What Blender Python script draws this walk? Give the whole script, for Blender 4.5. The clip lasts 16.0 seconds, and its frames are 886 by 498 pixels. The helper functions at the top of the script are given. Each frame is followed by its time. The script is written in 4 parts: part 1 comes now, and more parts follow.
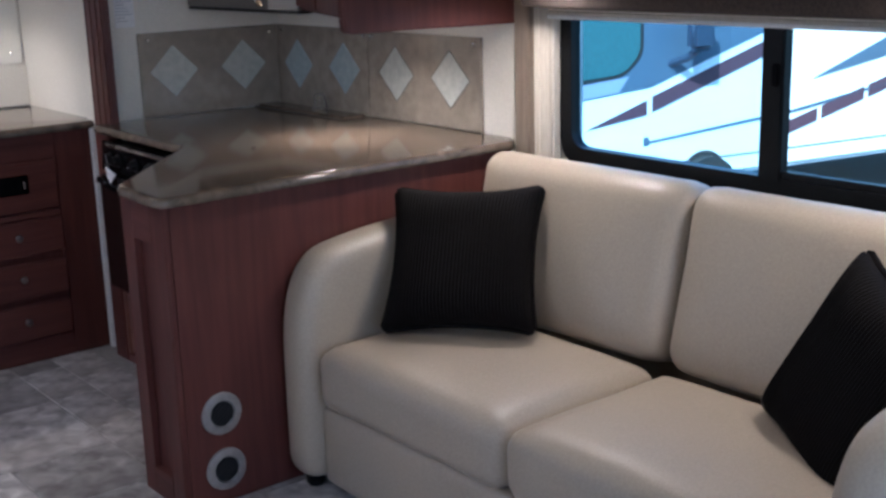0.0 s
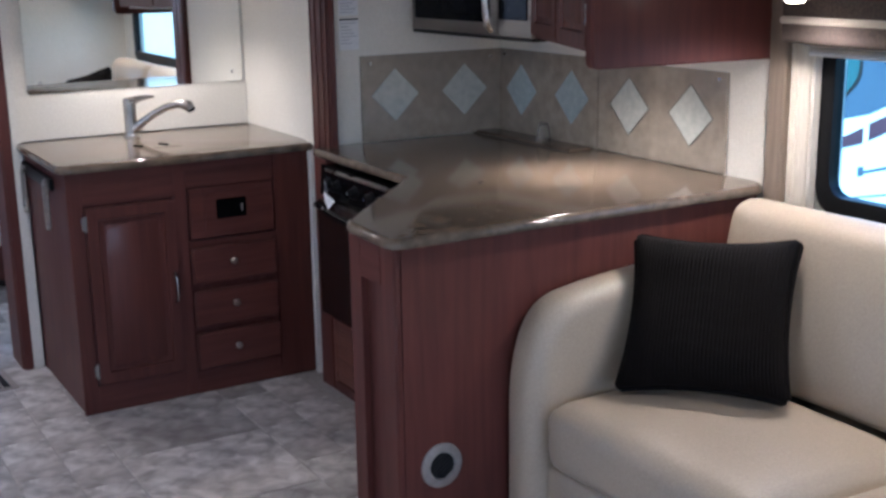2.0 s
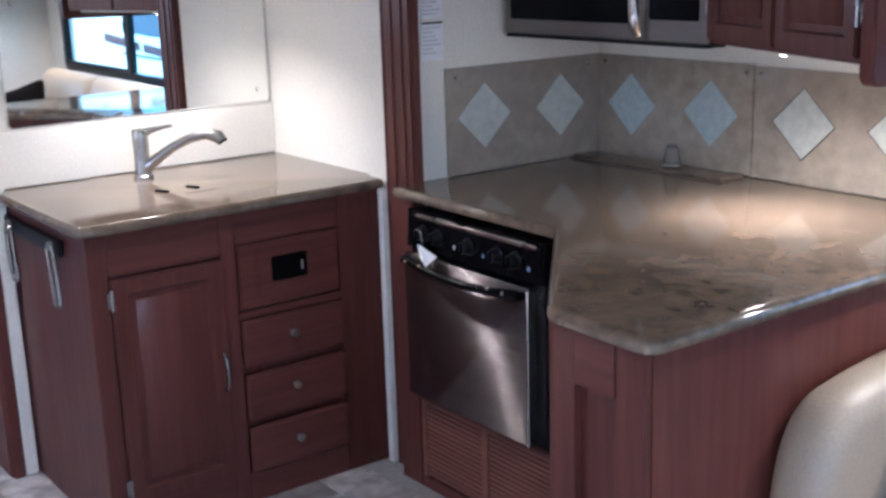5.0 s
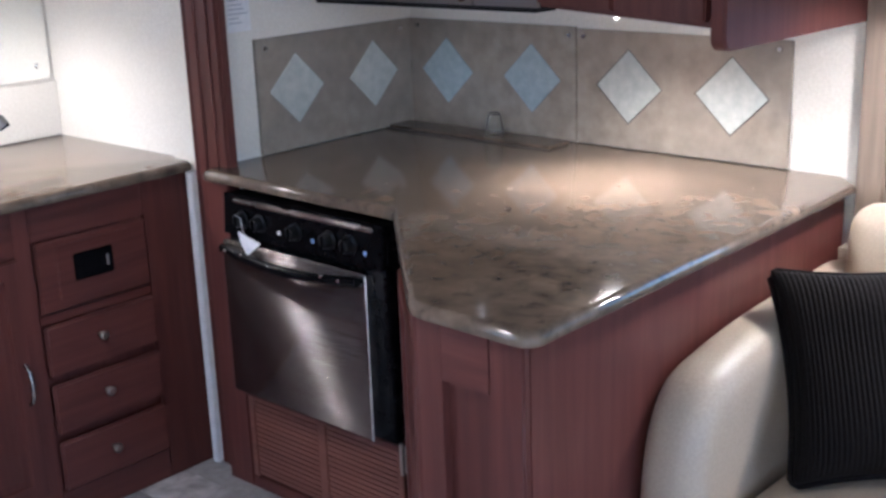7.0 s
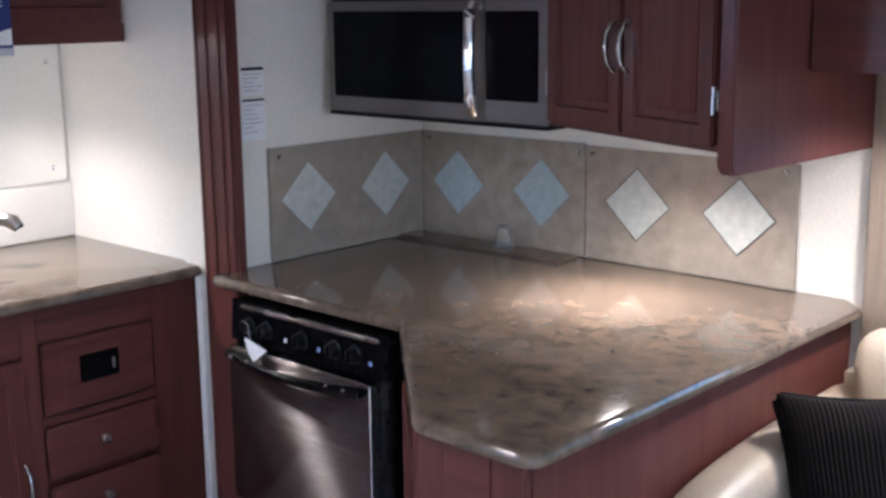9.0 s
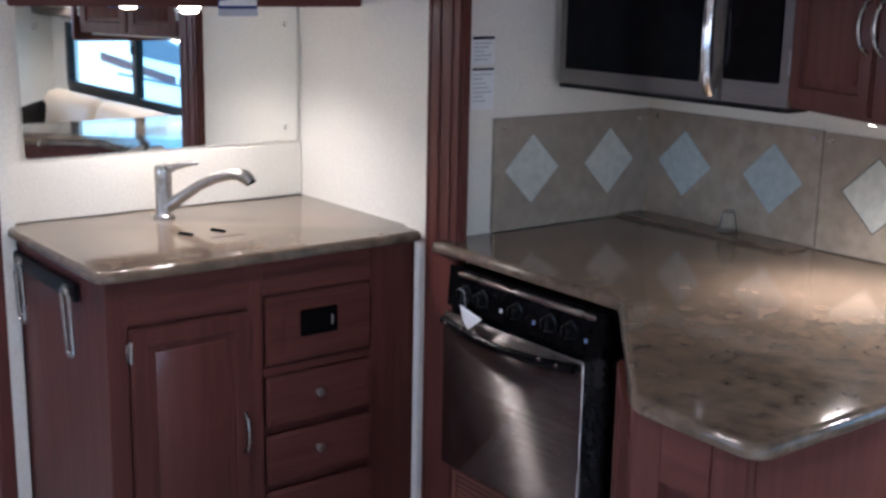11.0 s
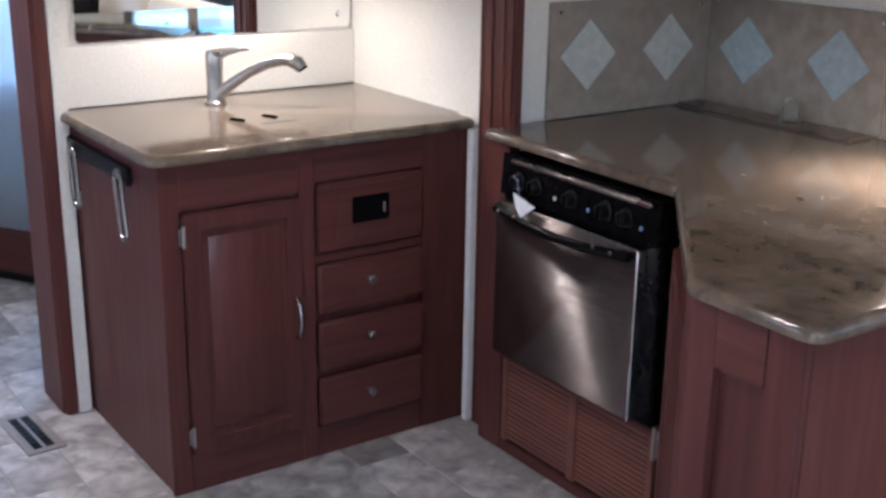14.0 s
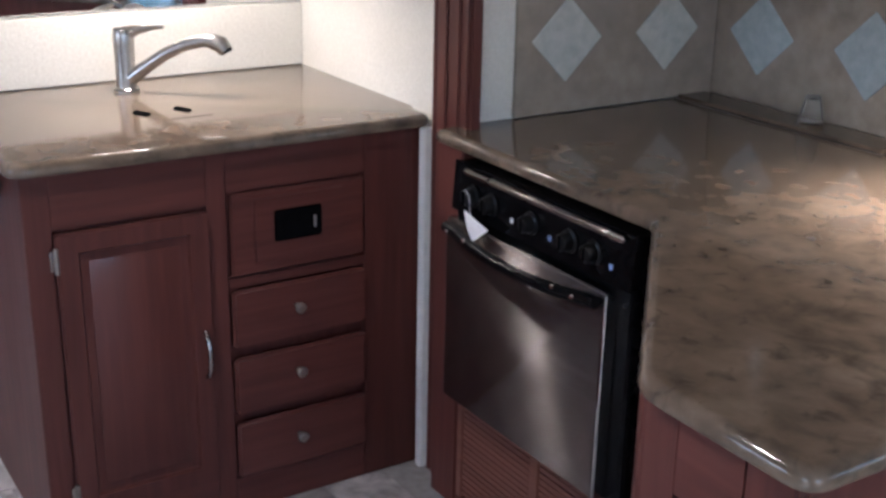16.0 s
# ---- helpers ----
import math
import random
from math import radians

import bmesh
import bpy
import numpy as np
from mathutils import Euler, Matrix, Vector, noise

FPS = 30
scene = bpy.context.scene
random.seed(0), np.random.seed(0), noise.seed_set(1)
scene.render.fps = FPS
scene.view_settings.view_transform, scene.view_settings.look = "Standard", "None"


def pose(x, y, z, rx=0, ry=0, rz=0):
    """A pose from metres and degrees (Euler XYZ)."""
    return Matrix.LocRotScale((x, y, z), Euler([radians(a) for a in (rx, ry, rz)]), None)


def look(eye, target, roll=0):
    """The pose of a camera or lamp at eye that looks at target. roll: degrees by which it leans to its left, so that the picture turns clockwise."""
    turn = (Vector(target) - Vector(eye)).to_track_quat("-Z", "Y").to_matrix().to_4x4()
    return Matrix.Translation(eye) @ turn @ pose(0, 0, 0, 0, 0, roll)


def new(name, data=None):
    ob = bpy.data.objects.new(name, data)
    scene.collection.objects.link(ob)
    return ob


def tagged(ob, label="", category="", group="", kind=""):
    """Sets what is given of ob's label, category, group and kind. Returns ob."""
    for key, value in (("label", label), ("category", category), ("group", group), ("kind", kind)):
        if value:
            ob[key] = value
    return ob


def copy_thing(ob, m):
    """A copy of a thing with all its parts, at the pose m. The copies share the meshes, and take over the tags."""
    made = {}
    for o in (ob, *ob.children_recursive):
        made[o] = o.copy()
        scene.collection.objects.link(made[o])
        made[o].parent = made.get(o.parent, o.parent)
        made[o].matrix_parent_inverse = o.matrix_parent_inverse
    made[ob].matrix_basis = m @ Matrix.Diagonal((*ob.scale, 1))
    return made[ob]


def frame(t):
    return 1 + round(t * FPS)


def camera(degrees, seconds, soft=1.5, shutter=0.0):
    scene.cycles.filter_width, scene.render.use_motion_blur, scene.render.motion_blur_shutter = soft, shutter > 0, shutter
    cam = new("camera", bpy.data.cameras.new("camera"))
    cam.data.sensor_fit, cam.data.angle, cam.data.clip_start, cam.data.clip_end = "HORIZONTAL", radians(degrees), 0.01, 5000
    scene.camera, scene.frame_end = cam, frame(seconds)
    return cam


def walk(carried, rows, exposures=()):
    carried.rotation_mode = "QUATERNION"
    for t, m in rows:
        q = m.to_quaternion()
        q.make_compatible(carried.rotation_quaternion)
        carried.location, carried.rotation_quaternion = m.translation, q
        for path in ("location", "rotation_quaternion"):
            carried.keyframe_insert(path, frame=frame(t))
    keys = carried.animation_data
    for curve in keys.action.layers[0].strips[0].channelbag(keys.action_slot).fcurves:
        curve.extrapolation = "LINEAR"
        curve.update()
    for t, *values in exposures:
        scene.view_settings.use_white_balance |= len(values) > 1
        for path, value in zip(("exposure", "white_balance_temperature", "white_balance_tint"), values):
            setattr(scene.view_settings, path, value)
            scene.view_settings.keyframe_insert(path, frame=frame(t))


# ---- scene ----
cam = camera(40.8, 16.0, soft=2.9)
EXPOSURES = [(t, stops, kelvin, 17) for t, stops, kelvin in ((0, 1.60, 5500), (1.5, 1.81, 5450), (2.5, 2.09, 5600), (3.5, 2.29, 5500), (6, 2.64, 5300), (8.2, 2.62, 5400), (10.5, 2.36, 5450), (11.4, 2.24, 5600), (12.5, 2.48, 5650), (16, 2.45, 5650))]
PATH = [
    (0, (0.191, -0.028, 1.535), (1.41, 1.477, 1.039), -1.6),
    (0.5, (0.191, 0.004, 1.601), (1.331, 1.571, 1.107), -1.7),
    (1, (0.153, 0.04, 1.578), (1.207, 1.676, 1.118), -1.8),
    (1.5, (0.117, 0.111, 1.568), (1.162, 1.754, 1.11), -1.3),
    (2, (0.184, 0.263, 1.593), (1.17, 1.935, 1.115), -0.9),
    (2.5, (0.232, 0.495, 1.593), (1.146, 2.228, 1.193), -0.2),
    (3, (0.191, 0.706, 1.574), (1.17, 2.4, 1.161), 0.6),
    (3.5, (0.098, 0.917, 1.608), (1.161, 2.546, 1.14), -2.0),
    (3.7, (0.072, 0.986, 1.619), (1.142, 2.605, 1.138), -1.4),
    (5.8, (0.089, 1.659, 1.576), (1.343, 3.123, 1.042), -2.6),
    (6, (0.086, 1.693, 1.595), (1.384, 3.109, 1.038), -2.2),
    (6.5, (0.108, 1.679, 1.596), (1.496, 2.997, 1.014), -1.8),
    (7, (0.104, 1.672, 1.603), (1.52, 2.963, 1.029), -2.1),
    (7.5, (0.114, 1.679, 1.598), (1.525, 2.973, 1.018), -2.5),
    (8, (0.123, 1.671, 1.612), (1.563, 2.959, 1.096), -1.8),
    (8.2, (0.115, 1.664, 1.63), (1.579, 2.942, 1.16), -0.8),
    (10.3, (0.097, 1.669, 1.63), (1.455, 3.095, 1.281), 0.3),
    (10.5, (0.094, 1.683, 1.623), (1.402, 3.15, 1.253), 0.4),
    (11, (0.082, 1.712, 1.609), (1.268, 3.261, 1.167), 1.1),
    (11.5, (0.079, 1.726, 1.596), (1.17, 3.325, 1.095), 1.3),
    (12, (0.094, 1.727, 1.577), (1.152, 3.324, 1.004), 1.3),
    (12.5, (0.104, 1.726, 1.575), (1.17, 3.312, 0.984), 1.1),
    (13, (0.098, 1.73, 1.574), (1.168, 3.314, 0.986), 1.2),
    (13.5, (0.094, 1.729, 1.572), (1.174, 3.305, 0.982), 0.8),
    (14, (0.1, 1.731, 1.563), (1.19, 3.296, 0.961), 0.9),
    (14.5, (0.168, 1.765, 1.548), (1.288, 3.28, 0.876), -0.9),
    (15, (0.343, 1.838, 1.545), (1.355, 3.434, 0.89), 0.5),
    (15.5, (0.492, 1.914, 1.54), (1.487, 3.503, 0.844), 1.0),
    (16, (0.605, 2.079, 1.542), (1.629, 3.662, 0.873), 1.2),
]
walk(cam, [(t, look(eye, target, roll)) for t, eye, target, roll in PATH],
     exposures=EXPOSURES)

# ---- light ----
world = bpy.data.worlds.new("sky")
scene.world = world
world.use_nodes = True
wn = world.node_tree
sky = wn.nodes.new("ShaderNodeTexSky")
sky.sky_type, sky.sun_disc = "NISHITA", False
sky.sun_elevation, sky.sun_rotation = radians(42), radians(240)
wn.links.new(sky.outputs[0], wn.nodes["Background"].inputs[0])
wn.nodes["Background"].inputs[1].default_value = 0.15

def lamp(name, kind, place, target, energy, color, size=0.1, size_y=None):
    data = bpy.data.lights.new(name, kind)
    data.energy, data.color = energy, color
    if kind == "AREA":
        data.shape = "RECTANGLE" if size_y else "DISK"
        data.size = size
        if size_y:
            data.size_y = size_y
    elif kind == "SPOT":
        data.spot_size, data.spot_blend, data.shadow_soft_size = radians(size_y or 120), 0.8, size
    elif kind == "SUN":
        data.angle = radians(size)
    ob = new(name, data)
    ob.matrix_world = look(place, target)
    return ob

sun_way = Vector((math.cos(radians(42)) * math.sin(radians(240)), math.cos(radians(42)) * math.cos(radians(240)), math.sin(radians(42))))
lamp("sun", "SUN", sun_way * 20, (0, 0, 0), 4.2, (1.0, 0.95, 0.88), 0.5)
WARM, HALOGEN, DAY = (1.0, 0.88, 0.73), (1.0, 0.87, 0.70), (0.46, 0.66, 1.0)
# daylight through the windscreen and the side window behind the walker
lamp("windscreen_daylight", "AREA", (0.6, -2.52, 1.45), (0.6, 3, 1.0), 6.0, DAY, 2.1, 0.9)
lamp("side_window_daylight", "AREA", (-1.14, 1.1, 1.3), (3, 1.1, 0.9), 1.0, DAY, 1.3, 0.6)
# no window known here: added blue fill for oven, louvres and floor
lamp("added_rear_side_fill", "AREA", (-1.14, 4.4, 1.3), (2, 3.9, 0.2), 1.3, DAY, 0.9, 0.6)
lamp("bedroom_window_daylight", "AREA", (2.04, 7.3, 1.3), (0.8, 6.6, 0.7), 8, DAY, 0.9, 0.6)
# recessed lamps under the wall cabinets and in the ceiling
for px, py, pz, watt, tint in ((1.57, 4.84, 1.490, 5.0, WARM), (2.45, 3.20, 1.295, 4.3, HALOGEN), (2.54, 2.47, 1.450, 7.0, WARM), (2.54, 1.27, 1.450, 5.5, WARM)):
    lamp("puck_glow", "SPOT", (px, py, pz), (px, py, 0), watt, tint, 0.03, 155 if py < 2.6 else 140)
for px, py, pz, tx, ty, watt, tint in ((1.57, 4.84, 1.490, 1.62, 4.68, 3.6, WARM), (2.45, 3.20, 1.295, 2.45, 3.28, 5.0, HALOGEN)):
    lamp("puck_beam", "SPOT", (px, py, pz), (tx, ty, 0.9), watt, tint, 0.03, 78)
for px, py, watt in ((0.75, 3.75, 6.9), (0.75, 2.05, 1.3), (2.30, 0.95, 2.0), (0.9, 0.2, 1.6), (0.75, 5.20, 8.0)):
    lamp("ceiling_glow", "SPOT", (px, py, 2.02 if px < 2 else 1.93), (px, py, 0), watt, WARM, 0.04, 150)

# ---- materials ----
def shader(name):
    m = bpy.data.materials.new(name)
    m.use_nodes = True
    return m, m.node_tree, m.node_tree.nodes["Principled BSDF"]

def surface(name, dark, light, scale=(8, 8, 8), rough=0.5, metal=0.0, detail=6.0, bump=0.1, bump_scale=None, spread=(0.3, 0.7),
            second=None, second_amount=0.35, coat=0.0, vary=0.0, rough_vary=0.1, distort=0.0, specular=0.5, specks=None):
    """Two tones mixed by noise, a second tone in broad patches, fine relief, and uneven gloss."""
    m, tree, bsdf = shader(name)
    make, link = tree.nodes.new, tree.links.new
    coord, mapping = make("ShaderNodeTexCoord"), make("ShaderNodeMapping")
    mapping.inputs["Scale"].default_value = scale
    link(coord.outputs["Object"], mapping.inputs["Vector"])
    fine = make("ShaderNodeTexNoise")
    fine.inputs["Scale"].default_value, fine.inputs["Detail"].default_value, fine.inputs["Distortion"].default_value = 1.0, detail, distort
    link(mapping.outputs[0], fine.inputs["Vector"])
    ramp = make("ShaderNodeValToRGB")
    ramp.color_ramp.elements[0].position, ramp.color_ramp.elements[1].position = spread
    ramp.color_ramp.elements[0].color, ramp.color_ramp.elements[1].color = (*dark, 1), (*light, 1)
    link(fine.outputs["Fac"], ramp.inputs[0])
    tone = ramp.outputs[0]
    broad = make("ShaderNodeTexNoise")
    broad.inputs["Scale"].default_value, broad.inputs["Detail"].default_value = 2.3, 3
    link(coord.outputs["Object"], broad.inputs["Vector"])
    if second:
        mix, cut = make("ShaderNodeMix"), make("ShaderNodeMapRange")
        mix.data_type = "RGBA"
        cut.inputs["From Min"].default_value, cut.inputs["From Max"].default_value, cut.inputs["To Max"].default_value = 0.4, 0.65, second_amount
        link(broad.outputs["Fac"], cut.inputs["Value"])
        link(cut.outputs[0], mix.inputs["Factor"])
        link(tone, mix.inputs["A"])
        mix.inputs["B"].default_value = (*second, 1)
        tone = mix.outputs["Result"]
    if specks:
        dots, keep, spot = make("ShaderNodeTexNoise"), make("ShaderNodeMapRange"), make("ShaderNodeMix")
        dots.inputs["Scale"].default_value, dots.inputs["Detail"].default_value, dots.inputs["Distortion"].default_value = 30, 5, 0.6
        link(coord.outputs["Object"], dots.inputs["Vector"])
        keep.inputs["From Min"].default_value, keep.inputs["From Max"].default_value, keep.inputs["To Max"].default_value = 0.57, 0.74, 0.5
        link(dots.outputs["Fac"], keep.inputs["Value"])
        spot.data_type = "RGBA"
        link(keep.outputs[0], spot.inputs["Factor"]), link(tone, spot.inputs["A"])
        spot.inputs["B"].default_value = (*specks, 1)
        tone = spot.outputs["Result"]
    if vary:
        info, shift, hue = make("ShaderNodeObjectInfo"), make("ShaderNodeMapRange"), make("ShaderNodeHueSaturation")
        shift.inputs["To Min"].default_value, shift.inputs["To Max"].default_value = 1 - vary, 1 + vary
        link(info.outputs["Random"], shift.inputs["Value"])
        link(shift.outputs[0], hue.inputs["Value"])
        link(tone, hue.inputs["Color"])
        tone = hue.outputs[0]
    link(tone, bsdf.inputs["Base Color"])
    gloss = make("ShaderNodeMapRange")
    gloss.inputs["To Min"].default_value, gloss.inputs["To Max"].default_value = max(0.02, rough - rough_vary), rough + rough_vary
    link(broad.outputs["Fac"], gloss.inputs["Value"])
    link(gloss.outputs[0], bsdf.inputs["Roughness"])
    bsdf.inputs["Metallic"].default_value, bsdf.inputs["Coat Weight"].default_value = metal, coat
    bsdf.inputs["Specular IOR Level"].default_value = specular
    bsdf.inputs["Coat Roughness"].default_value = 0.2
    if bump:
        relief = make("ShaderNodeBump")
        relief.inputs["Strength"].default_value, relief.inputs["Distance"].default_value = bump, 0.004
        source = fine
        if bump_scale:
            source, bmap = make("ShaderNodeTexNoise"), make("ShaderNodeMapping")
            bmap.inputs["Scale"].default_value = bump_scale
            source.inputs["Scale"].default_value, source.inputs["Detail"].default_value = 1.0, 3
            link(coord.outputs["Object"], bmap.inputs["Vector"])
            link(bmap.outputs[0], source.inputs["Vector"])
        link(source.outputs["Fac"], relief.inputs["Height"])
        link(relief.outputs[0], bsdf.inputs["Normal"])
    return m

def plain(name, color, rough=0.4, metal=0.0):
    return surface(name, [c * 0.88 for c in color], color, (30, 30, 30), rough, metal, 3, 0.04, rough_vary=0.06)

CHERRY = surface("cherry_wood", (0.080, 0.0240, 0.0185), (0.118, 0.0370, 0.0290), (38, 38, 2.2), 0.55, bump=0.03, second=(0.076, 0.0225, 0.0175), coat=0.24, vary=0.08, specular=0.2, distort=0.6)
CHERRY_H = surface("cherry_wood_level_grain", (0.080, 0.0240, 0.0185), (0.118, 0.0370, 0.0290), (2.5, 2.5, 40), 0.55, bump=0.03, second=(0.076, 0.0225, 0.0175), coat=0.24, vary=0.08, specular=0.2, distort=0.6)
LOUVRE = surface("louvre_wood", (0.135, 0.050, 0.033), (0.190, 0.073, 0.049), (2.5, 2.5, 40), 0.45, bump=0.05)
WALL = surface("wall_vinyl", (0.66, 0.63, 0.56), (0.76, 0.73, 0.66), (120, 120, 120), 0.6, bump=0.25, second=(0.70, 0.66, 0.58), second_amount=0.3)
CEILING = surface("ceiling_vinyl", (0.70, 0.68, 0.62), (0.78, 0.76, 0.70), (90, 90, 90), 0.7, bump=0.2)
STONE = surface("counter_stone", (0.066, 0.050, 0.037), (0.190, 0.144, 0.104), (19, 17, 19), 0.10, detail=8, bump=0.0, spread=(0.27, 0.74), second=(0.116, 0.084, 0.060), second_amount=0.55, rough_vary=0.02, distort=0.35, specular=0.48, specks=(0.022, 0.016, 0.012))
LEATHER = surface("cream_leather", (0.375, 0.312, 0.235), (0.445, 0.373, 0.283), (160, 160, 160), 0.42, bump=0.15, second=(0.45, 0.37, 0.265), second_amount=0.35)
FABRIC = surface("dark_ribbed_fabric", (0.003, 0.0022, 0.002), (0.008, 0.006, 0.005), (400, 400, 400), 0.85, detail=2, bump=0.3, specular=0.12)
PIPING = surface("dark_piping", (0.004, 0.003, 0.003), (0.008, 0.006, 0.005), (300, 300, 300), 0.8, bump=0.2, specular=0.1)
SPLASH = surface("backsplash_panel", (0.26, 0.222, 0.178), (0.365, 0.315, 0.258), (22, 22, 22), 0.09, detail=8, bump=0.0, second=(0.235, 0.207, 0.175), second_amount=0.5, rough_vary=0.03, specular=0.7)
DIAMOND = surface("pale_glass_tile", (0.41, 0.43, 0.405), (0.52, 0.535, 0.50), (40, 40, 40), 0.10, bump=0.02, rough_vary=0.04)
# same pale tile, with a bluish reflection painted into its colour
DIAMOND_REFLECTING = surface("pale_tile_blue_reflection", (0.32, 0.385, 0.41), (0.41, 0.475, 0.50), (40, 40, 40), 0.10, bump=0.02, rough_vary=0.04)
GROUT = plain("dark_tile_edge", (0.07, 0.055, 0.045), 0.5)
STEEL = surface("brushed_steel", (0.29, 0.27, 0.264), (0.33, 0.308, 0.30), (3, 3, 160), 0.19, 1.0, 4, 0.66, bump_scale=(0.6, 0.6, 900), rough_vary=0.02)
brush = STEEL.node_tree.nodes.new("ShaderNodeTangent")
brush.direction_type, brush.axis = "RADIAL", "Z"
STEEL.node_tree.links.new(brush.outputs[0], STEEL.node_tree.nodes["Principled BSDF"].inputs["Tangent"])
STEEL.node_tree.nodes["Principled BSDF"].inputs["Anisotropic"].default_value = 1.0
STEEL.node_tree.nodes["Principled BSDF"].inputs["Anisotropic Rotation"].default_value = 0.25
STEEL_PALE = surface("pale_brushed_steel", (0.20, 0.185, 0.172), (0.24, 0.222, 0.207), (3, 3, 160), 0.33, 1.0, 4, 0.0, rough_vary=0.05)
CHROME = surface("chrome", (0.78, 0.78, 0.78), (0.86, 0.86, 0.86), (30, 30, 30), 0.10, 1.0, 3, 0.0, rough_vary=0.04)
NICKEL = surface("brushed_nickel", (0.31, 0.292, 0.272), (0.40, 0.382, 0.36), (60, 60, 60), 0.28, 1.0, 3, 0.0, rough_vary=0.05)
BLACK = surface("black_enamel", (0.003, 0.003, 0.0035), (0.005, 0.005, 0.0055), (40, 40, 40), 0.16, bump=0.0, rough_vary=0.05, specular=0.08)
BLACK_PLASTIC = surface("black_plastic", (0.004, 0.004, 0.0045), (0.007, 0.007, 0.0075), (90, 90, 90), 0.35, bump=0.08, specular=0.18)
DARK_GLASS = surface("dark_oven_glass", (0.004, 0.004, 0.005), (0.008, 0.008, 0.009), (20, 20, 20), 0.07, bump=0.0, rough_vary=0.02, specular=0.05)
TILE = surface("stone_look_vinyl_tile", (0.225, 0.207, 0.197), (0.75, 0.725, 0.695), (13, 13, 13), 0.38, detail=10, bump=0.12, spread=(0.34, 0.72), second=(0.29, 0.26, 0.24), second_amount=0.5, vary=0.32, distort=0.5)
JOINT = surface("tile_joint", (0.30, 0.28, 0.26), (0.40, 0.38, 0.355), (40, 40, 40), 0.6, bump=0.1)
VALANCE = surface("brown_valance_fabric", (0.035, 0.025, 0.020), (0.075, 0.055, 0.043), (140, 140, 140), 0.8, bump=0.4)
CURTAIN = surface("cream_curtain", (0.50, 0.45, 0.37), (0.60, 0.55, 0.46), (150, 150, 20), 0.85, bump=0.3)
TAUPE = surface("taupe_trim", (0.20, 0.155, 0.115), (0.27, 0.21, 0.16), (60, 60, 5), 0.5, bump=0.1)
WHITE = surface("white_plastic", (0.72, 0.72, 0.70), (0.80, 0.80, 0.78), (50, 50, 50), 0.25, bump=0.02)
PAPER = surface("paper", (0.70, 0.70, 0.70), (0.80, 0.80, 0.80), (60, 60, 60), 0.7, bump=0.05)
PAPER_BLUE = plain("blue_print", (0.015, 0.03, 0.16), 0.5)
PAPER_LIGHT_BLUE = plain("pale_blue_print", (0.25, 0.38, 0.70), 0.5)
PAPER_GREEN = plain("green_print", (0.05, 0.30, 0.12), 0.5)
INK = plain("grey_ink", (0.50, 0.51, 0.54), 0.7)
GRILLE = surface("speaker_mesh", (0.008, 0.008, 0.009), (0.035, 0.034, 0.034), (400, 400, 400), 0.6, bump=0.6, spread=(0.45, 0.55))
RING = surface("grey_speaker_ring", (0.20, 0.185, 0.175), (0.27, 0.25, 0.235), (60, 60, 60), 0.4, bump=0.05)
ASPHALT = surface("asphalt", (0.035, 0.035, 0.037), (0.07, 0.07, 0.072), (60, 60, 60), 0.85, bump=0.4, second=(0.05, 0.05, 0.05))
COACH_WHITE = surface("coach_white_paint", (0.82, 0.83, 0.85), (0.86, 0.87, 0.88), (3, 3, 3), 0.25, bump=0.0, coat=0.3)
COACH_MAROON = plain("coach_plum_paint", (0.10, 0.045, 0.06), 0.3)
COACH_BLUE = plain("coach_slate_paint", (0.085, 0.12, 0.17), 0.3)
COACH_GLASS = plain("coach_dark_glass", (0.05, 0.13, 0.14), 0.08)
COACH_GREY = plain("coach_silver_paint", (0.30, 0.33, 0.42), 0.3)
COACH_DARK = plain("coach_dark_plastic", (0.03, 0.045, 0.075), 0.4)
SLOT = surface("dark_slot", (0.002, 0.002, 0.002), (0.004, 0.004, 0.004), (30, 30, 30), 0.9, bump=0.0, specular=0.0)
VENT_METAL = surface("pale_vent_metal", (0.24, 0.215, 0.19), (0.31, 0.283, 0.255), (40, 40, 40), 0.45, bump=0.05)
RUBBER = plain("rubber", (0.02, 0.02, 0.02), 0.8)

def mirror_material():
    m, tree, bsdf = shader("silvered_mirror")
    bsdf.inputs["Base Color"].default_value, bsdf.inputs["Metallic"].default_value, bsdf.inputs["Roughness"].default_value = (0.90, 0.91, 0.89, 1), 1.0, 0.015
    return m

def pane_material(name, tint, rough=0.02):
    """A thin pane: tinted, clear, with a Fresnel gloss."""
    m, tree, bsdf = shader(name)
    make, link = tree.nodes.new, tree.links.new
    clear, gloss, mix, fres = make("ShaderNodeBsdfTransparent"), make("ShaderNodeBsdfGlossy"), make("ShaderNodeMixShader"), make("ShaderNodeFresnel")
    clear.inputs[0].default_value, gloss.inputs["Roughness"].default_value, fres.inputs[0].default_value = (*tint, 1), rough, 1.45
    link(fres.outputs[0], mix.inputs[0]), link(clear.outputs[0], mix.inputs[1]), link(gloss.outputs[0], mix.inputs[2])
    link(mix.outputs[0], tree.nodes["Material Output"].inputs["Surface"])
    return m

def frosted_material():
    m, tree, bsdf = shader("frosted_glass")
    bsdf.inputs["Base Color"].default_value, bsdf.inputs["Roughness"].default_value = (0.80, 0.88, 0.90, 1), 0.35
    bsdf.inputs["Transmission Weight"].default_value = 0.9
    return m

def glow_material(name, color, strength):
    m, tree, bsdf = shader(name)
    bsdf.inputs["Emission Color"].default_value, bsdf.inputs["Emission Strength"].default_value = (*color, 1), strength
    bsdf.inputs["Base Color"].default_value = (0.8, 0.8, 0.8, 1)
    return m

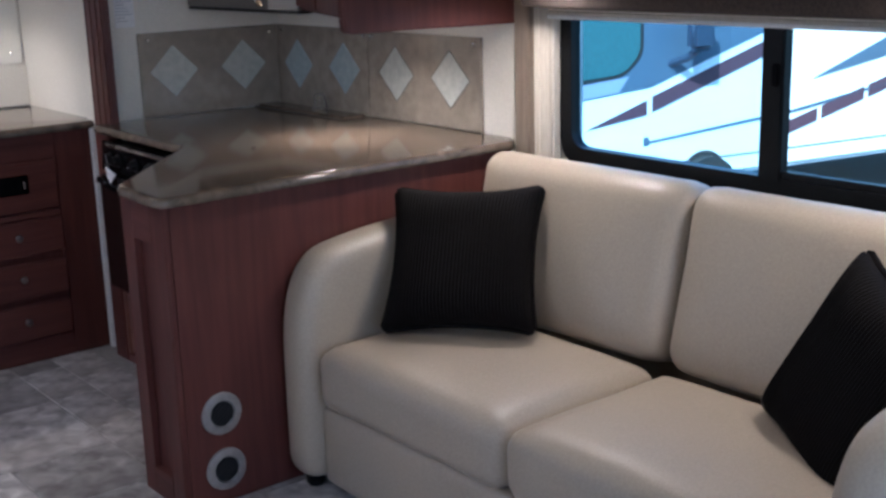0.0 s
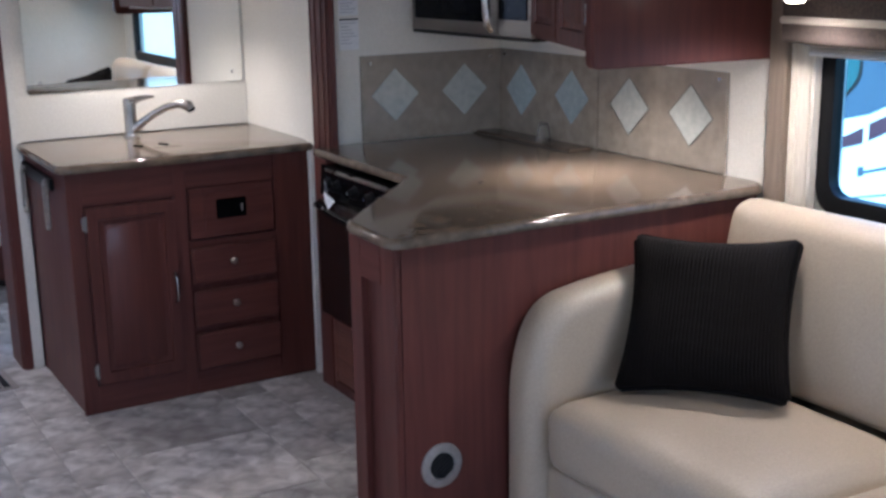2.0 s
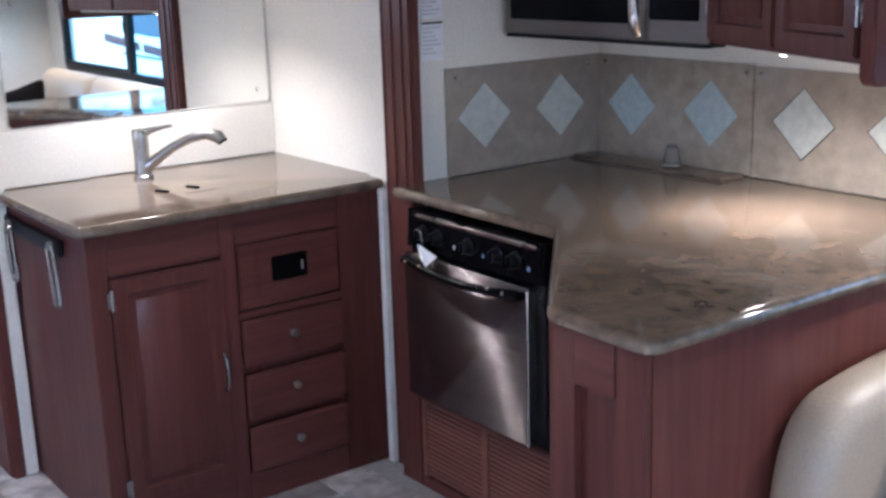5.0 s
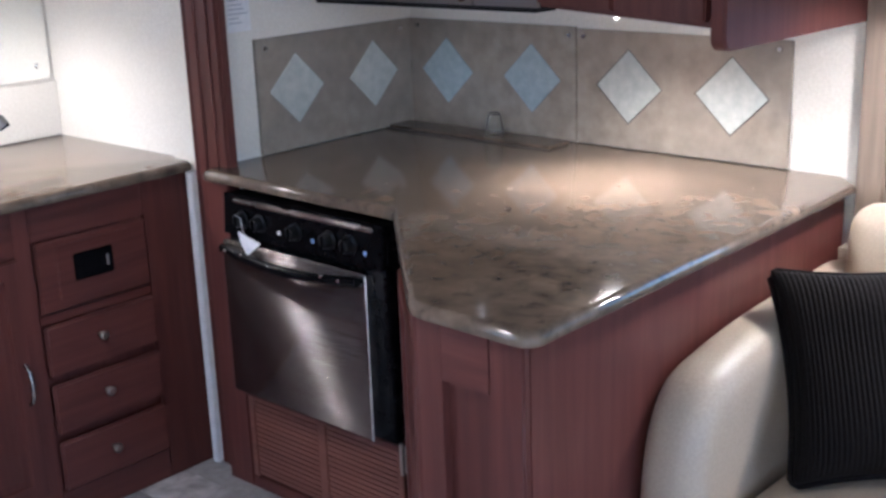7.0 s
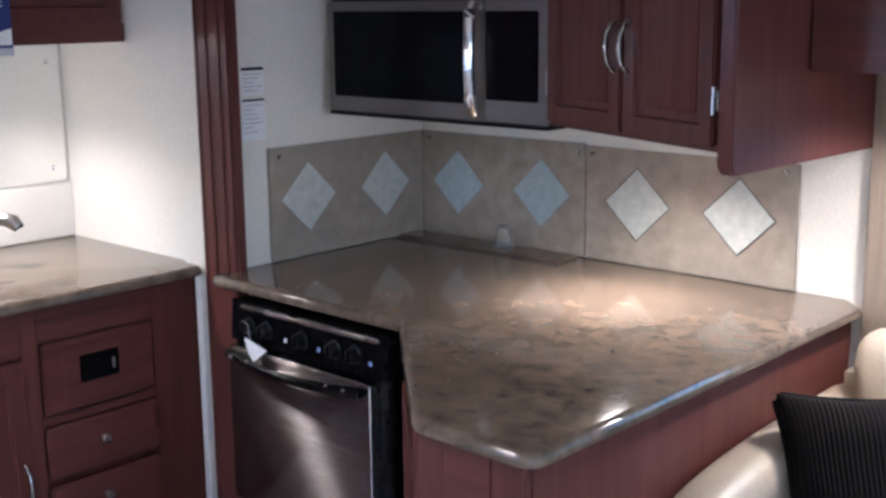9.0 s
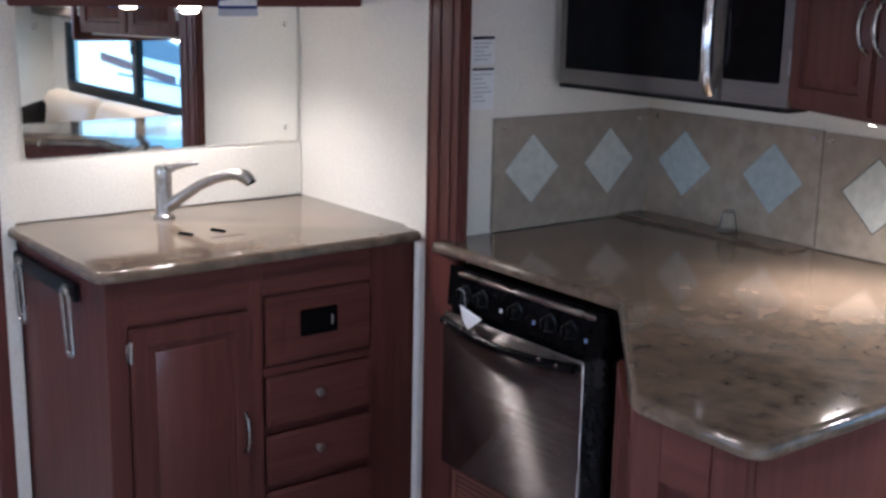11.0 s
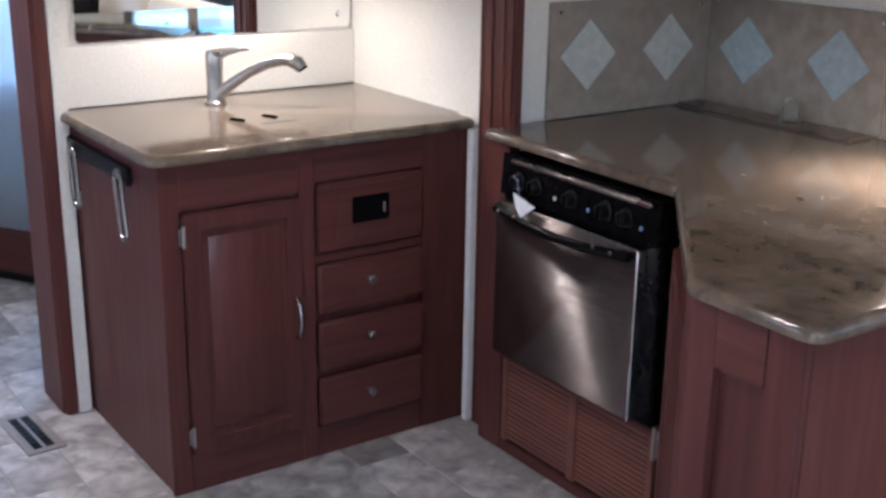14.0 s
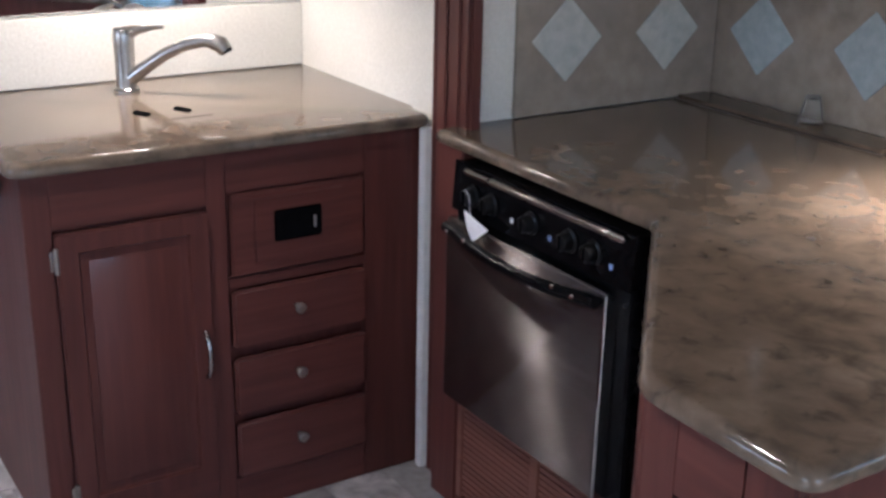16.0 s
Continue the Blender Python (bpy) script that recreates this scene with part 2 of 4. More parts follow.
def clear_material():
    m, tree, bsdf = shader("clear_cone_glass")
    bsdf.inputs["Base Color"].default_value, bsdf.inputs["Roughness"].default_value = (0.97, 0.985, 0.98, 1), 0.05
    bsdf.inputs["Transmission Weight"].default_value, bsdf.inputs["IOR"].default_value = 1.0, 1.35
    return m

CLEAR_GLASS = clear_material()
MIRROR, PANE, PANE_TINTED, FROSTED = mirror_material(), pane_material("clear_window_glass", (0.56, 0.91, 1.0)), pane_material("blue_tinted_window_glass", (0.42, 0.82, 1.0)), frosted_material()
GLOW = glow_material("lamp_lens", (1.0, 0.82, 0.60), 9.0)

# ---- shapes ----
def box(bm, lo, hi, bevel=0.0, segments=2):
    """A box between two corners, with its edges rounded, added to bm."""
    made = bmesh.ops.create_cube(bm, size=1, matrix=Matrix.Translation([(a + b) / 2 for a, b in zip(lo, hi)]) @ Matrix.Diagonal([abs(b - a) for a, b in zip(lo, hi)] + [1]))
    if bevel:
        edges = list({e for v in made["verts"] for e in v.link_edges})
        bmesh.ops.bevel(bm, geom=edges, offset=bevel, segments=segments, affect="EDGES", clamp_overlap=True)
    return bm

def boxed(lo, hi, bevel=0.0, segments=2):
    return box(bmesh.new(), lo, hi, bevel, segments)

def rounded(points, radius, steps=5):
    """A polygon whose corners are rounded; radius: one for all, or a list."""
    out, n = [], len(points)
    for i, p in enumerate(points):
        r = radius[i] if isinstance(radius, (list, tuple)) else radius
        p, a, b = Vector(p), Vector(points[i - 1]), Vector(points[(i + 1) % n])
        if r <= 0:
            out.append(p)
            continue
        da, db = (a - p), (b - p)
        r1, r2 = min(r, da.length * 0.49), min(r, db.length * 0.49)
        s, e = p + da.normalized() * r1, p + db.normalized() * r2
        for k in range(steps + 1):
            u = k / steps
            out.append(s * (1 - u) ** 2 + p * 2 * u * (1 - u) + e * u * u)
    return out

def prism(points, z0, z1, bevel=0.0, segments=3, m=None):
    """A polygon in x, y raised from z0 to z1, with the rims of top and bottom rounded."""
    bm = bmesh.new()
    base = bm.faces.new([bm.verts.new((p[0], p[1], z0)) for p in points])
    top = bmesh.ops.extrude_face_region(bm, geom=[base])
    bmesh.ops.translate(bm, verts=[v for v in top["geom"] if isinstance(v, bmesh.types.BMVert)], vec=(0, 0, z1 - z0))
    bmesh.ops.recalc_face_normals(bm, faces=bm.faces)
    if bevel:
        rims = [e for e in bm.edges if abs(e.verts[0].co.z - e.verts[1].co.z) < 1e-6]
        bmesh.ops.bevel(bm, geom=rims, offset=bevel, segments=segments, affect="EDGES", clamp_overlap=True)
    if m:
        bm.transform(m)
    return bm

# a polygon drawn in (x, z), raised along y; and one drawn in (y, z), raised along x
STAND_Y = Matrix(((1, 0, 0, 0), (0, 0, 1, 0), (0, 1, 0, 0), (0, 0, 0, 1)))
STAND_X = Matrix(((0, 0, 1, 0), (1, 0, 0, 0), (0, 1, 0, 0), (0, 0, 0, 1)))

def upright(points, a, b, bevel=0.0, along="y", segments=3):
    bm = prism(points, a, b, bevel, segments, STAND_Y if along == "y" else STAND_X)
    bmesh.ops.recalc_face_normals(bm, faces=bm.faces)
    return bm

def soft_box(size, radius, puff=0.0, n=14, axis=2, m=None, sag=0.0):
    """A cushion: a rounded box of that size round the origin, swollen along one axis."""
    bm = bmesh.new()
    bmesh.ops.create_cube(bm, size=2)
    bmesh.ops.subdivide_edges(bm, edges=bm.edges, cuts=n, use_grid_fill=True)
    half = Vector(size) / 2
    for v in bm.verts:
        u = Vector([math.copysign(abs(c) ** 0.8, c) for c in v.co])
        p = Vector([a * h for a, h in zip(u, half)])
        q = Vector([max(-(h - radius), min(h - radius, c)) for c, h in zip(p, half)])
        d = p - q
        p = q + (d.normalized() * radius if d.length > 1e-6 else d)
        i, j = [k for k in range(3) if k != axis]
        swell = (1 - min(1, abs(u[i])) ** 3) * (1 - min(1, abs(u[j])) ** 3)
        p[axis] += puff * swell * (1 if u[axis] > 0 else -0.3) * abs(u[axis])
        p += Vector((noise.noise(p * 6), noise.noise(p * 6 + Vector((9, 0, 0))), noise.noise(p * 6 + Vector((0, 9, 0))))) * sag
        v.co = p
    if m:
        bm.transform(m)
    return bm

def padded(points, y0, y1, r, steps=6):
    """An upholstered slab: a profile drawn in (x, z) between y0 and y1, its sides rounded over by r."""
    pts, n = [Vector(p) for p in points], len(points)
    area = sum(a.x * b.y - b.x * a.y for a, b in zip(pts, pts[1:] + pts[:1]))
    inward = []
    for i in range(n):
        t = (pts[(i + 1) % n] - pts[i - 1]).normalized()
        inward.append(Vector((-t.y, t.x)) * (1 if area > 0 else -1))
    bm, rings = bmesh.new(), []
    levels = [(y0 + r - r * math.cos(k / steps * math.pi / 2), r - r * math.sin(k / steps * math.pi / 2)) for k in range(steps + 1)]
    levels += [(y0 + y1 - y, d) for y, d in reversed(levels)]
    for y, d in levels:
        rings.append([bm.verts.new((p.x + q.x * d, y, p.y + q.y * d)) for p, q in zip(pts, inward)])
    for a, b in zip(rings, rings[1:]):
        for k in range(n):
            bm.faces.new((a[k], a[(k + 1) % n], b[(k + 1) % n], b[k]))
    bm.faces.new(rings[0]), bm.faces.new(rings[-1][::-1])
    bmesh.ops.recalc_face_normals(bm, faces=bm.faces)
    return bm

def tube(points, radius, sides=10, closed=False):
    """A round bar along points."""
    bm, rings, n = bmesh.new(), [], len(points)
    pts = [Vector(p) for p in points]
    for i, p in enumerate(pts):
        a, b = pts[i - 1] if (i or closed) else p, pts[(i + 1) % n] if (i < n - 1 or closed) else p
        t = (b - a).normalized()
        up = Vector((0, 0, 1)) if abs(t.z) < 0.9 else Vector((1, 0, 0))
        s = t.cross(up).normalized()
        w = s.cross(t)
        r = radius[i] if isinstance(radius, (list, tuple)) else radius
        rings.append([bm.verts.new(p + (s * math.cos(k / sides * math.tau) + w * math.sin(k / sides * math.tau)) * r) for k in range(sides)])
    for i in range(n if closed else n - 1):
        for k in range(sides):
            bm.faces.new((rings[i][k], rings[i][(k + 1) % sides], rings[(i + 1) % n][(k + 1) % sides], rings[(i + 1) % n][k]))
    if not closed:
        bm.faces.new(rings[0][::-1]), bm.faces.new(rings[-1])
    bmesh.ops.recalc_face_normals(bm, faces=bm.faces)
    return bm

def lathe(profile, sides=28, m=None):
    """A turned shape from (radius, height) pairs about the z axis."""
    bm, rings = bmesh.new(), []
    for r, z in profile:
        rings.append([bm.verts.new((max(r, 1e-4) * math.cos(k / sides * math.tau), max(r, 1e-4) * math.sin(k / sides * math.tau), z)) for k in range(sides)])
    for a, b in zip(rings, rings[1:]):
        for k in range(sides):
            bm.faces.new((a[k], a[(k + 1) % sides], b[(k + 1) % sides], b[k]))
    bm.faces.new(rings[0][::-1]), bm.faces.new(rings[-1])
    bmesh.ops.recalc_face_normals(bm, faces=bm.faces)
    if m:
        bm.transform(m)
    return bm

ROOT = {}

def thing(name, place, label, category, group="", kind="", rz=0):
    """An Empty at a thing's base; its parts are drawn in world places."""
    ob = new(name)
    ob.empty_display_size = 0.1
    ob.matrix_basis = pose(*place, 0, 0, rz)
    ROOT[ob] = ob.matrix_basis.inverted()
    return tagged(ob, label, category, group, kind)

def part(name, bm, material, parent, label="", smooth=True):
    data = bpy.data.meshes.new(name)
    if parent is not None:
        bm.transform(ROOT[parent])
    for f in bm.faces:
        f.smooth = smooth
    bm.to_mesh(data)
    bm.free()
    if smooth:
        data.set_sharp_from_angle(angle=radians(38))
    data.materials.append(material)
    ob = new(name, data)
    if parent is not None:
        ob.parent = parent
        ROOT[ob] = ROOT[parent]
    return tagged(ob, label)

def structure(name, bm, material, label, category):
    ob = part(name, bm, material, None)
    ROOT[ob] = Matrix()
    return tagged(ob, label, category, kind="structure")

def frame_at(x, y, z, angle):
    """Local x along a front, local -y out of it, z up."""
    return pose(x, y, z, 0, 0, angle)

def panel_slab(w, h, t, border, m, depth=0.009, chamfer=0.004):
    """A door slab from the origin, w wide and h high, its front at -t with a sunk field."""
    bm = boxed((0, -t, 0), (w, 0, h), chamfer, 2)
    bm.faces.ensure_lookup_table()
    front = min(bm.faces, key=lambda f: (round(f.calc_center_median().y, 4), -f.calc_area()))
    bmesh.ops.inset_region(bm, faces=[front], thickness=border, depth=0)
    bmesh.ops.inset_region(bm, faces=[front], thickness=0.006, depth=-depth)
    bm.transform(m)
    return bm

def raised_field(w, h, t, border, m, lift=0.008):
    bm = boxed((border + 0.010, -t + 0.007, border + 0.010), (w - border - 0.010, -t + 0.0105, h - border - 0.010))
    bm.faces.ensure_lookup_table()
    front = min(bm.faces, key=lambda f: f.calc_center_median().y)
    bmesh.ops.inset_region(bm, faces=[front], thickness=0.022, depth=lift)
    bm.transform(m)
    return bm

def bow_handle(x, z0, z1, y, m, r=0.005, out=0.026, upright_bar=True):
    pts = []
    for k in range(13):
        u = k / 12
        s = math.sin(u * math.pi) ** 0.5
        pts.append((x, y - out * s, z0 + (z1 - z0) * u) if upright_bar else (z0 + (z1 - z0) * u, y - out * s, x))
    bm = tube(pts, r)
    bm.transform(m)
    return bm

def hinge(x, y, z, m, h=0.055):
    bm = tube([(x, y - 0.004, z - h / 2), (x, y - 0.004, z + h / 2)], 0.0055, 8)
    box(bm, (x - 0.012, y - 0.003, z - h / 2 + 0.006), (x + 0.012, y, z + h / 2 - 0.006), 0.001, 1)
    bm.transform(m)
    return bm

# ---- structure ----
floor = structure("floor", boxed((-1.2, -2.7, -0.06), (2.95, 8.3, -0.003)), JOINT, "floor of grey-brown stone-look vinyl tiles with pale joints", "floor")

def slab_with_hole(plane, lo, hi, hole, a, b):
    """A wall from a to b along its thickness, with one opening; plane 'x': drawn in (y, z), 'y': drawn in (x, z)."""
    bm = bmesh.new()
    (u0, v0), (u1, v1), (p0, q0, p1, q1) = lo, hi, hole
    for s0, t0, s1, t1 in ((u0, v0, p0, v1), (p1, v0, u1, v1), (p0, v0, p1, q0), (p0, q1, p1, v1)):
        if plane == "x":
            box(bm, (a, s0, t0), (b, s1, t1))
        else:
            box(bm, (s0, a, t0), (s1, b, t1))
    return bm

structure("wall_window", slab_with_hole("x", (0.48, -0.06), (2.72, 1.98), (0.777, 0.875, 2.617, 1.62), 2.86, 2.92), WALL, "cream vinyl wall of the slide-out round the long window", "wall")
structure("wall_counter", boxed((2.815, 2.72, -0.06), (2.92, 4.32, 1.98)), WALL, "cream vinyl wall behind the kitchen counter", "wall")
structure("wall_slide_end", boxed((2.07, 4.248, 0.0), (2.815, 4.34, 1.98)), WALL, "cream vinyl end wall of the slide-out", "wall")
structure("wall_slide_front", boxed((2.08, 0.42, 0.0), (2.86, 0.48, 1.98)), WALL, "cream vinyl end wall behind the sofa arm", "wall")
structure("wall_sink_side", boxed((2.052, 4.36, 0.0), (2.12, 5.12, 2.06)), WALL, "cream vinyl wall beside the sink", "wall")
structure("wall_sink_back", boxed((1.062, 5.062, 0.0), (2.052, 5.33, 2.06)), WALL, "cream vinyl partition behind the sink", "wall")
structure("wall_aisle_right", slab_with_hole("x", (5.12, 0.0), (8.2, 2.06), (6.85, 1.0, 7.75, 1.6), 2.052, 2.12), WALL, "cream wall of the rear room", "wall")
# added out of view: holds back rear-room light, keeps microwave reflections dark
structure("wall_partition", boxed((-1.15, 5.06, 0.0), (0.36, 5.33, 2.06)), CHERRY, "unseen cherry-panelled partition, added to block rear light and reflections", "wall")
structure("wall_rear", boxed((-1.2, 8.2, 0.0), (2.12, 8.28, 2.06)), WALL, "cream rear wall", "wall")
structure("wall_cab_right", boxed((2.08, -2.64, 0.0), (2.16, 0.42, 2.06)), WALL, "cream wall of the driving cab", "wall")
structure("wall_cab_front", slab_with_hole("y", (-1.2, 0.0), (2.16, 2.06), (-0.45, 1.0, 1.65, 1.9), -2.64, -2.56), WALL, "front wall with the windscreen opening", "wall")
structure("wall_left", slab_with_hole("x", (-2.64, 0.0), (2.8, 2.06), (0.45, 1.0, 1.75, 1.6), -1.2, -1.15), WALL, "cream side wall opposite the kitchen", "wall")
# the opening at y 3.95 to 4.85 is unseen, added with its fill lamp
structure("wall_left_rear", slab_with_hole("x", (2.8, 0.0), (8.28, 2.06), (3.95, 1.0, 4.85, 1.6), -1.2, -1.15), WALL, "cream side wall with an added, unseen window opening opposite the kitchen", "wall")
structure("ceiling", boxed((-1.2, -2.64, 2.06), (2.16, 8.28, 2.12)), CEILING, "pale vinyl ceiling of the motorhome", "ceiling")
structure("ceiling_slide", boxed((2.08, 0.42, 1.98), (2.92, 4.34, 2.06)), CEILING, "lower pale ceiling of the slide-out", "ceiling")

post = structure("trim_post", boxed((2.034, 4.195, 0.0), (2.068, 4.345, 2.06), 0.006), CHERRY, "fluted red-brown cherry post beside the slide-out", "trim")
for y0, y1, x in ((4.200, 4.218, 2.031), (4.232, 4.270, 2.029), (4.284, 4.322, 2.029), (4.328, 4.343, 2.031)):
    part("fillet", boxed((x, y0, 0.0), (2.036, y1, 2.06), 0.006, 3), CHERRY, post)
structure("trim_strip", boxed((2.016, 4.350, 0.0), (2.052, 4.374, 0.8845), 0.003), WHITE, "narrow white plastic strip between cabinet and post", "trim")
jamb = structure("trim_doorway", boxed((1.030, 5.035, 0.0), (1.060, 5.225, 2.06), 0.004), CHERRY, "red-brown cherry door jamb", "trim")
for z in (1.340, 1.408, 1.560):
    part("strike_plate", boxed((1.0275, 5.050, z), (1.031, 5.082, z + 0.042), 0.001, 1), BLACK, jamb, "dark metal strike plate")
part("casing", boxed((1.036, 5.022, 0.0), (1.072, 5.036, 2.06), 0.004), CHERRY, jamb)
structure("trim_wall_end", boxed((1.073, 5.022, 0.0), (1.112, 5.060, 2.06), 0.003), WALL, "narrow white wall edge beside the sink cabinet", "trim")
structure("trim_window_side", boxed((2.785, 2.722, 0.0), (2.813, 2.790, 1.98), 0.004), TAUPE, "taupe vertical trim between counter and window", "trim")

# ---- window over the sofa ----
window = thing("window_1", (2.86, 1.86, 0.875), "long black-framed sliding window over the sofa", "window", kind="structure")
outer = rounded([(0.790, 0.850), (2.680, 0.850), (2.680, 1.645), (0.790, 1.645)], 0.09, 8)
inner = rounded([(0.840, 0.905), (2.632, 0.905), (2.632, 1.595), (0.840, 1.595)], 0.06, 8)
bm = bmesh.new()
for x in (2.846, 2.885):
    for loop in (outer, inner):
        for p in loop:
            bm.verts.new((x, p[0], p[1]))
bm.verts.ensure_lookup_table()
n = len(outer)
for k in range(n):
    j = (k + 1) % n
    for a, b in ((0, n), (3 * n, 2 * n), (2 * n, 0), (n, 3 * n)):
        bm.faces.new((bm.verts[a + k], bm.verts[a + j], bm.verts[b + j], bm.verts[b + k]))
bmesh.ops.recalc_face_normals(bm, faces=bm.faces)
part("window_frame", bm, BLACK_PLASTIC, window)
mull = part("mullion", boxed((2.842, 1.858, 0.895), (2.882, 1.928, 1.60), 0.004), BLACK_PLASTIC, window)
part("latch", boxed((2.832, 1.868, 1.15), (2.844, 1.890, 1.21), 0.004), BLACK, mull)
part("sash_rail", boxed((2.850, 0.845, 0.905), (2.876, 1.858, 0.925), 0.003), BLACK_PLASTIC, window)
for y0, y1 in ((0.840, 1.862), (1.924, 2.632)):
    bm = bmesh.new()
    bm.faces.new([bm.verts.new(p) for p in ((2.866, y0, 0.905), (2.866, y0, 1.595), (2.866, y1, 1.595), (2.866, y1, 0.905))])
    pane = part("pane", bm, PANE if y0 < 1 else PANE_TINTED, window)
    pane.visible_shadow = False

window.matrix_basis = pose(2.86, 1.822, 0.875)

blind = thing("pleated_blind", (2.83, 1.86, 1.31), "raised cream pleated blind stacked above the window", "blind")
for k in range(5):
    z = 1.315 + k * 0.011
    part("pleat", upright(rounded([(2.806, z), (2.838, z), (2.838, z + 0.010), (2.806, z + 0.010)], 0.003, 2), 0.80, 2.655, 0.0), CURTAIN, blind)
part("bottom_rail", boxed((2.802, 0.80, 1.303), (2.842, 2.658, 1.315), 0.003), WHITE, blind)

curtain = thing("side_curtain", (2.82, 2.66, 0.86), "cream folded side curtain beside the window", "curtain")
pts = [(2.806 + 0.013 * math.sin(k * 1.15), 2.650 + k * 0.0037) for k in range(19)]
part("cloth", prism(pts + [(2.852, 2.716), (2.852, 2.650)], 0.60, 1.62), CURTAIN, curtain)
part("edge_tape", boxed((2.812, 2.640, 0.60), (2.845, 2.649, 1.62), 0.003), CURTAIN, curtain)

valance = thing("window_valance", (2.75, 1.85, 1.36), "dark brown padded fabric valance above the window", "valance")
part("padded_front", soft_box((0.055, 2.07, 0.30), 0.024, 0.008, 12, 0, pose(2.71, 1.625, 1.490)), VALANCE, valance)
part("welt", boxed((2.676, 0.60, 1.398), (2.690, 2.655, 1.418), 0.005, 3), CURTAIN, valance)
part("top_board", boxed((2.735, 0.60, 1.60), (2.855, 2.655, 1.63), 0.003), VALANCE, valance)
part("end_return", boxed((2.735, 2.628, 1.36), (2.850, 2.655, 1.60), 0.008), VALANCE, valance)

# ---- neighbouring coach and ground outside ----
structure("ground", boxed((-60, -60, -1.3), (160, 160, -1.05)), ASPHALT, "grey asphalt of the vehicle yard", "ground")
coach = thing("parked_motorhome", (7.0, 7.24, -1.05), "white motorhome with plum and slate swoosh stripes, parked outside", "motorhome", rz=-12.3)
CM = coach.matrix_basis
def on_coach(bm):
    bm.transform(CM)
    return bm
part("body", on_coach(upright(rounded([(0.0, 0.42), (9.4, 0.42), (9.4, 3.4), (0.55, 3.4), (0.05, 2.2)], [0.15, 0.1, 0.2, 0.5, 0.4]), 0.0, 2.45, 0.05)), COACH_WHITE, coach)
def swoosh(name, pts, mat, d=0.006):
    part(name, on_coach(upright(pts, -d, 0.004, 0.0)), mat, coach)
swoosh("nose_patch", [(0.12, 1.20), (0.4, 1.23), (1.29, 1.31), (2.6, 1.73), (3.5, 2.15), (3.5, 2.9), (0.6, 2.9)], COACH_BLUE)
swoosh("swoosh", [(0.62, 0.99), (1.25, 1.20), (1.25, 1.07)], COACH_MAROON, 0.008)
swoosh("swoosh", [(1.31, 1.23), (2.6, 1.65), (2.6, 1.51), (1.31, 1.09)], COACH_MAROON, 0.008)
swoosh("swoosh", [(3.19, 1.25), (5.2, 1.98), (5.2, 1.58)], COACH_BLUE, 0.008)
swoosh("trim_line", [(1.25, 0.83), (3.0, 0.98), (5.4, 1.32), (5.4, 1.29), (3.0, 0.95), (1.25, 0.81)], COACH_BLUE, 0.008)
for k in range(5):
    u = 2.72 + k * 0.60
    z = 0.70 + k * 0.158
    swoosh("stripe_block", [(u, z), (u + 0.54, z + 0.143), (u + 0.54, z + 0.265), (u, z + 0.122)], COACH_MAROON, 0.008)
swoosh("pale_band", [(0.14, 1.21), (0.4, 1.24), (0.95, 1.29), (1.05, 1.42), (0.14, 1.34)], COACH_GREY, 0.009)
cab = part("cab_window", on_coach(upright(rounded([(0.22, 1.40), (1.0, 1.45), (1.16, 1.62), (1.16, 2.15), (0.3, 2.15)], [0.05, 0.12, 0.08, 0.1, 0.1]), -0.016, 0.004)), COACH_GLASS, coach)
part("seal", on_coach(upright(rounded([(0.20, 1.37), (1.01, 1.42), (1.20, 1.60), (1.20, 2.19), (0.28, 2.19)], [0.05, 0.12, 0.08, 0.1, 0.1]), -0.011, 0.004)), RUBBER, cab)
side_mirror = part("side_mirror", on_coach(boxed((1.50, -0.30, 1.62), (1.78, -0.18, 2.02), 0.05, 3)), COACH_DARK, coach)
part("mirror_arm", on_coach(tube([(1.62, -0.24, 1.64), (1.58, -0.14, 1.56), (1.50, 0.01, 1.50)], 0.035, 8)), COACH_DARK, side_mirror)
part("side_window", on_coach(upright(rounded([(2.9, 2.45), (5.0, 2.45), (5.0, 3.1), (2.9, 3.1)], 0.1), -0.012, 0.004)), COACH_GLASS, coach)
part("skirt_shadow_gap", on_coach(boxed((0.2, -0.004, 0.60), (9.3, 0.004, 0.615))), COACH_BLUE, coach)
part("wheel_arch", on_coach(upright([(1.90 + 0.27 * math.cos(a * math.pi / 12), 0.42 + 0.27 * math.sin(a * math.pi / 12)) for a in range(13)], -0.014, 0.003)), RUBBER, coach)
wheel = part("wheel", on_coach(lathe([(0.20, -0.02), (0.30, -0.02), (0.32, 0.02), (0.32, 0.2), (0.20, 0.2)], 32, pose(1.90, 0.10, 0.32, 90))), RUBBER, coach)
part("rim", on_coach(lathe([(0.05, -0.06), (0.10, -0.05), (0.15, 0.0), (0.20, -0.02), (0.20, 0.05)], 32, pose(1.90, 0.085, 0.32, 90))), CHROME, wheel)
part("fuel_flap", on_coach(boxed((1.22, -0.008, 0.79), (1.28, 0.002, 0.87), 0.003)), COACH_BLUE, coach)

second_coach = copy_thing(coach, pose(9.8, -3.2, -1.05, 0, 0, 233))
tagged(second_coach, "white motorhome with plum stripes parked ahead in the yard")

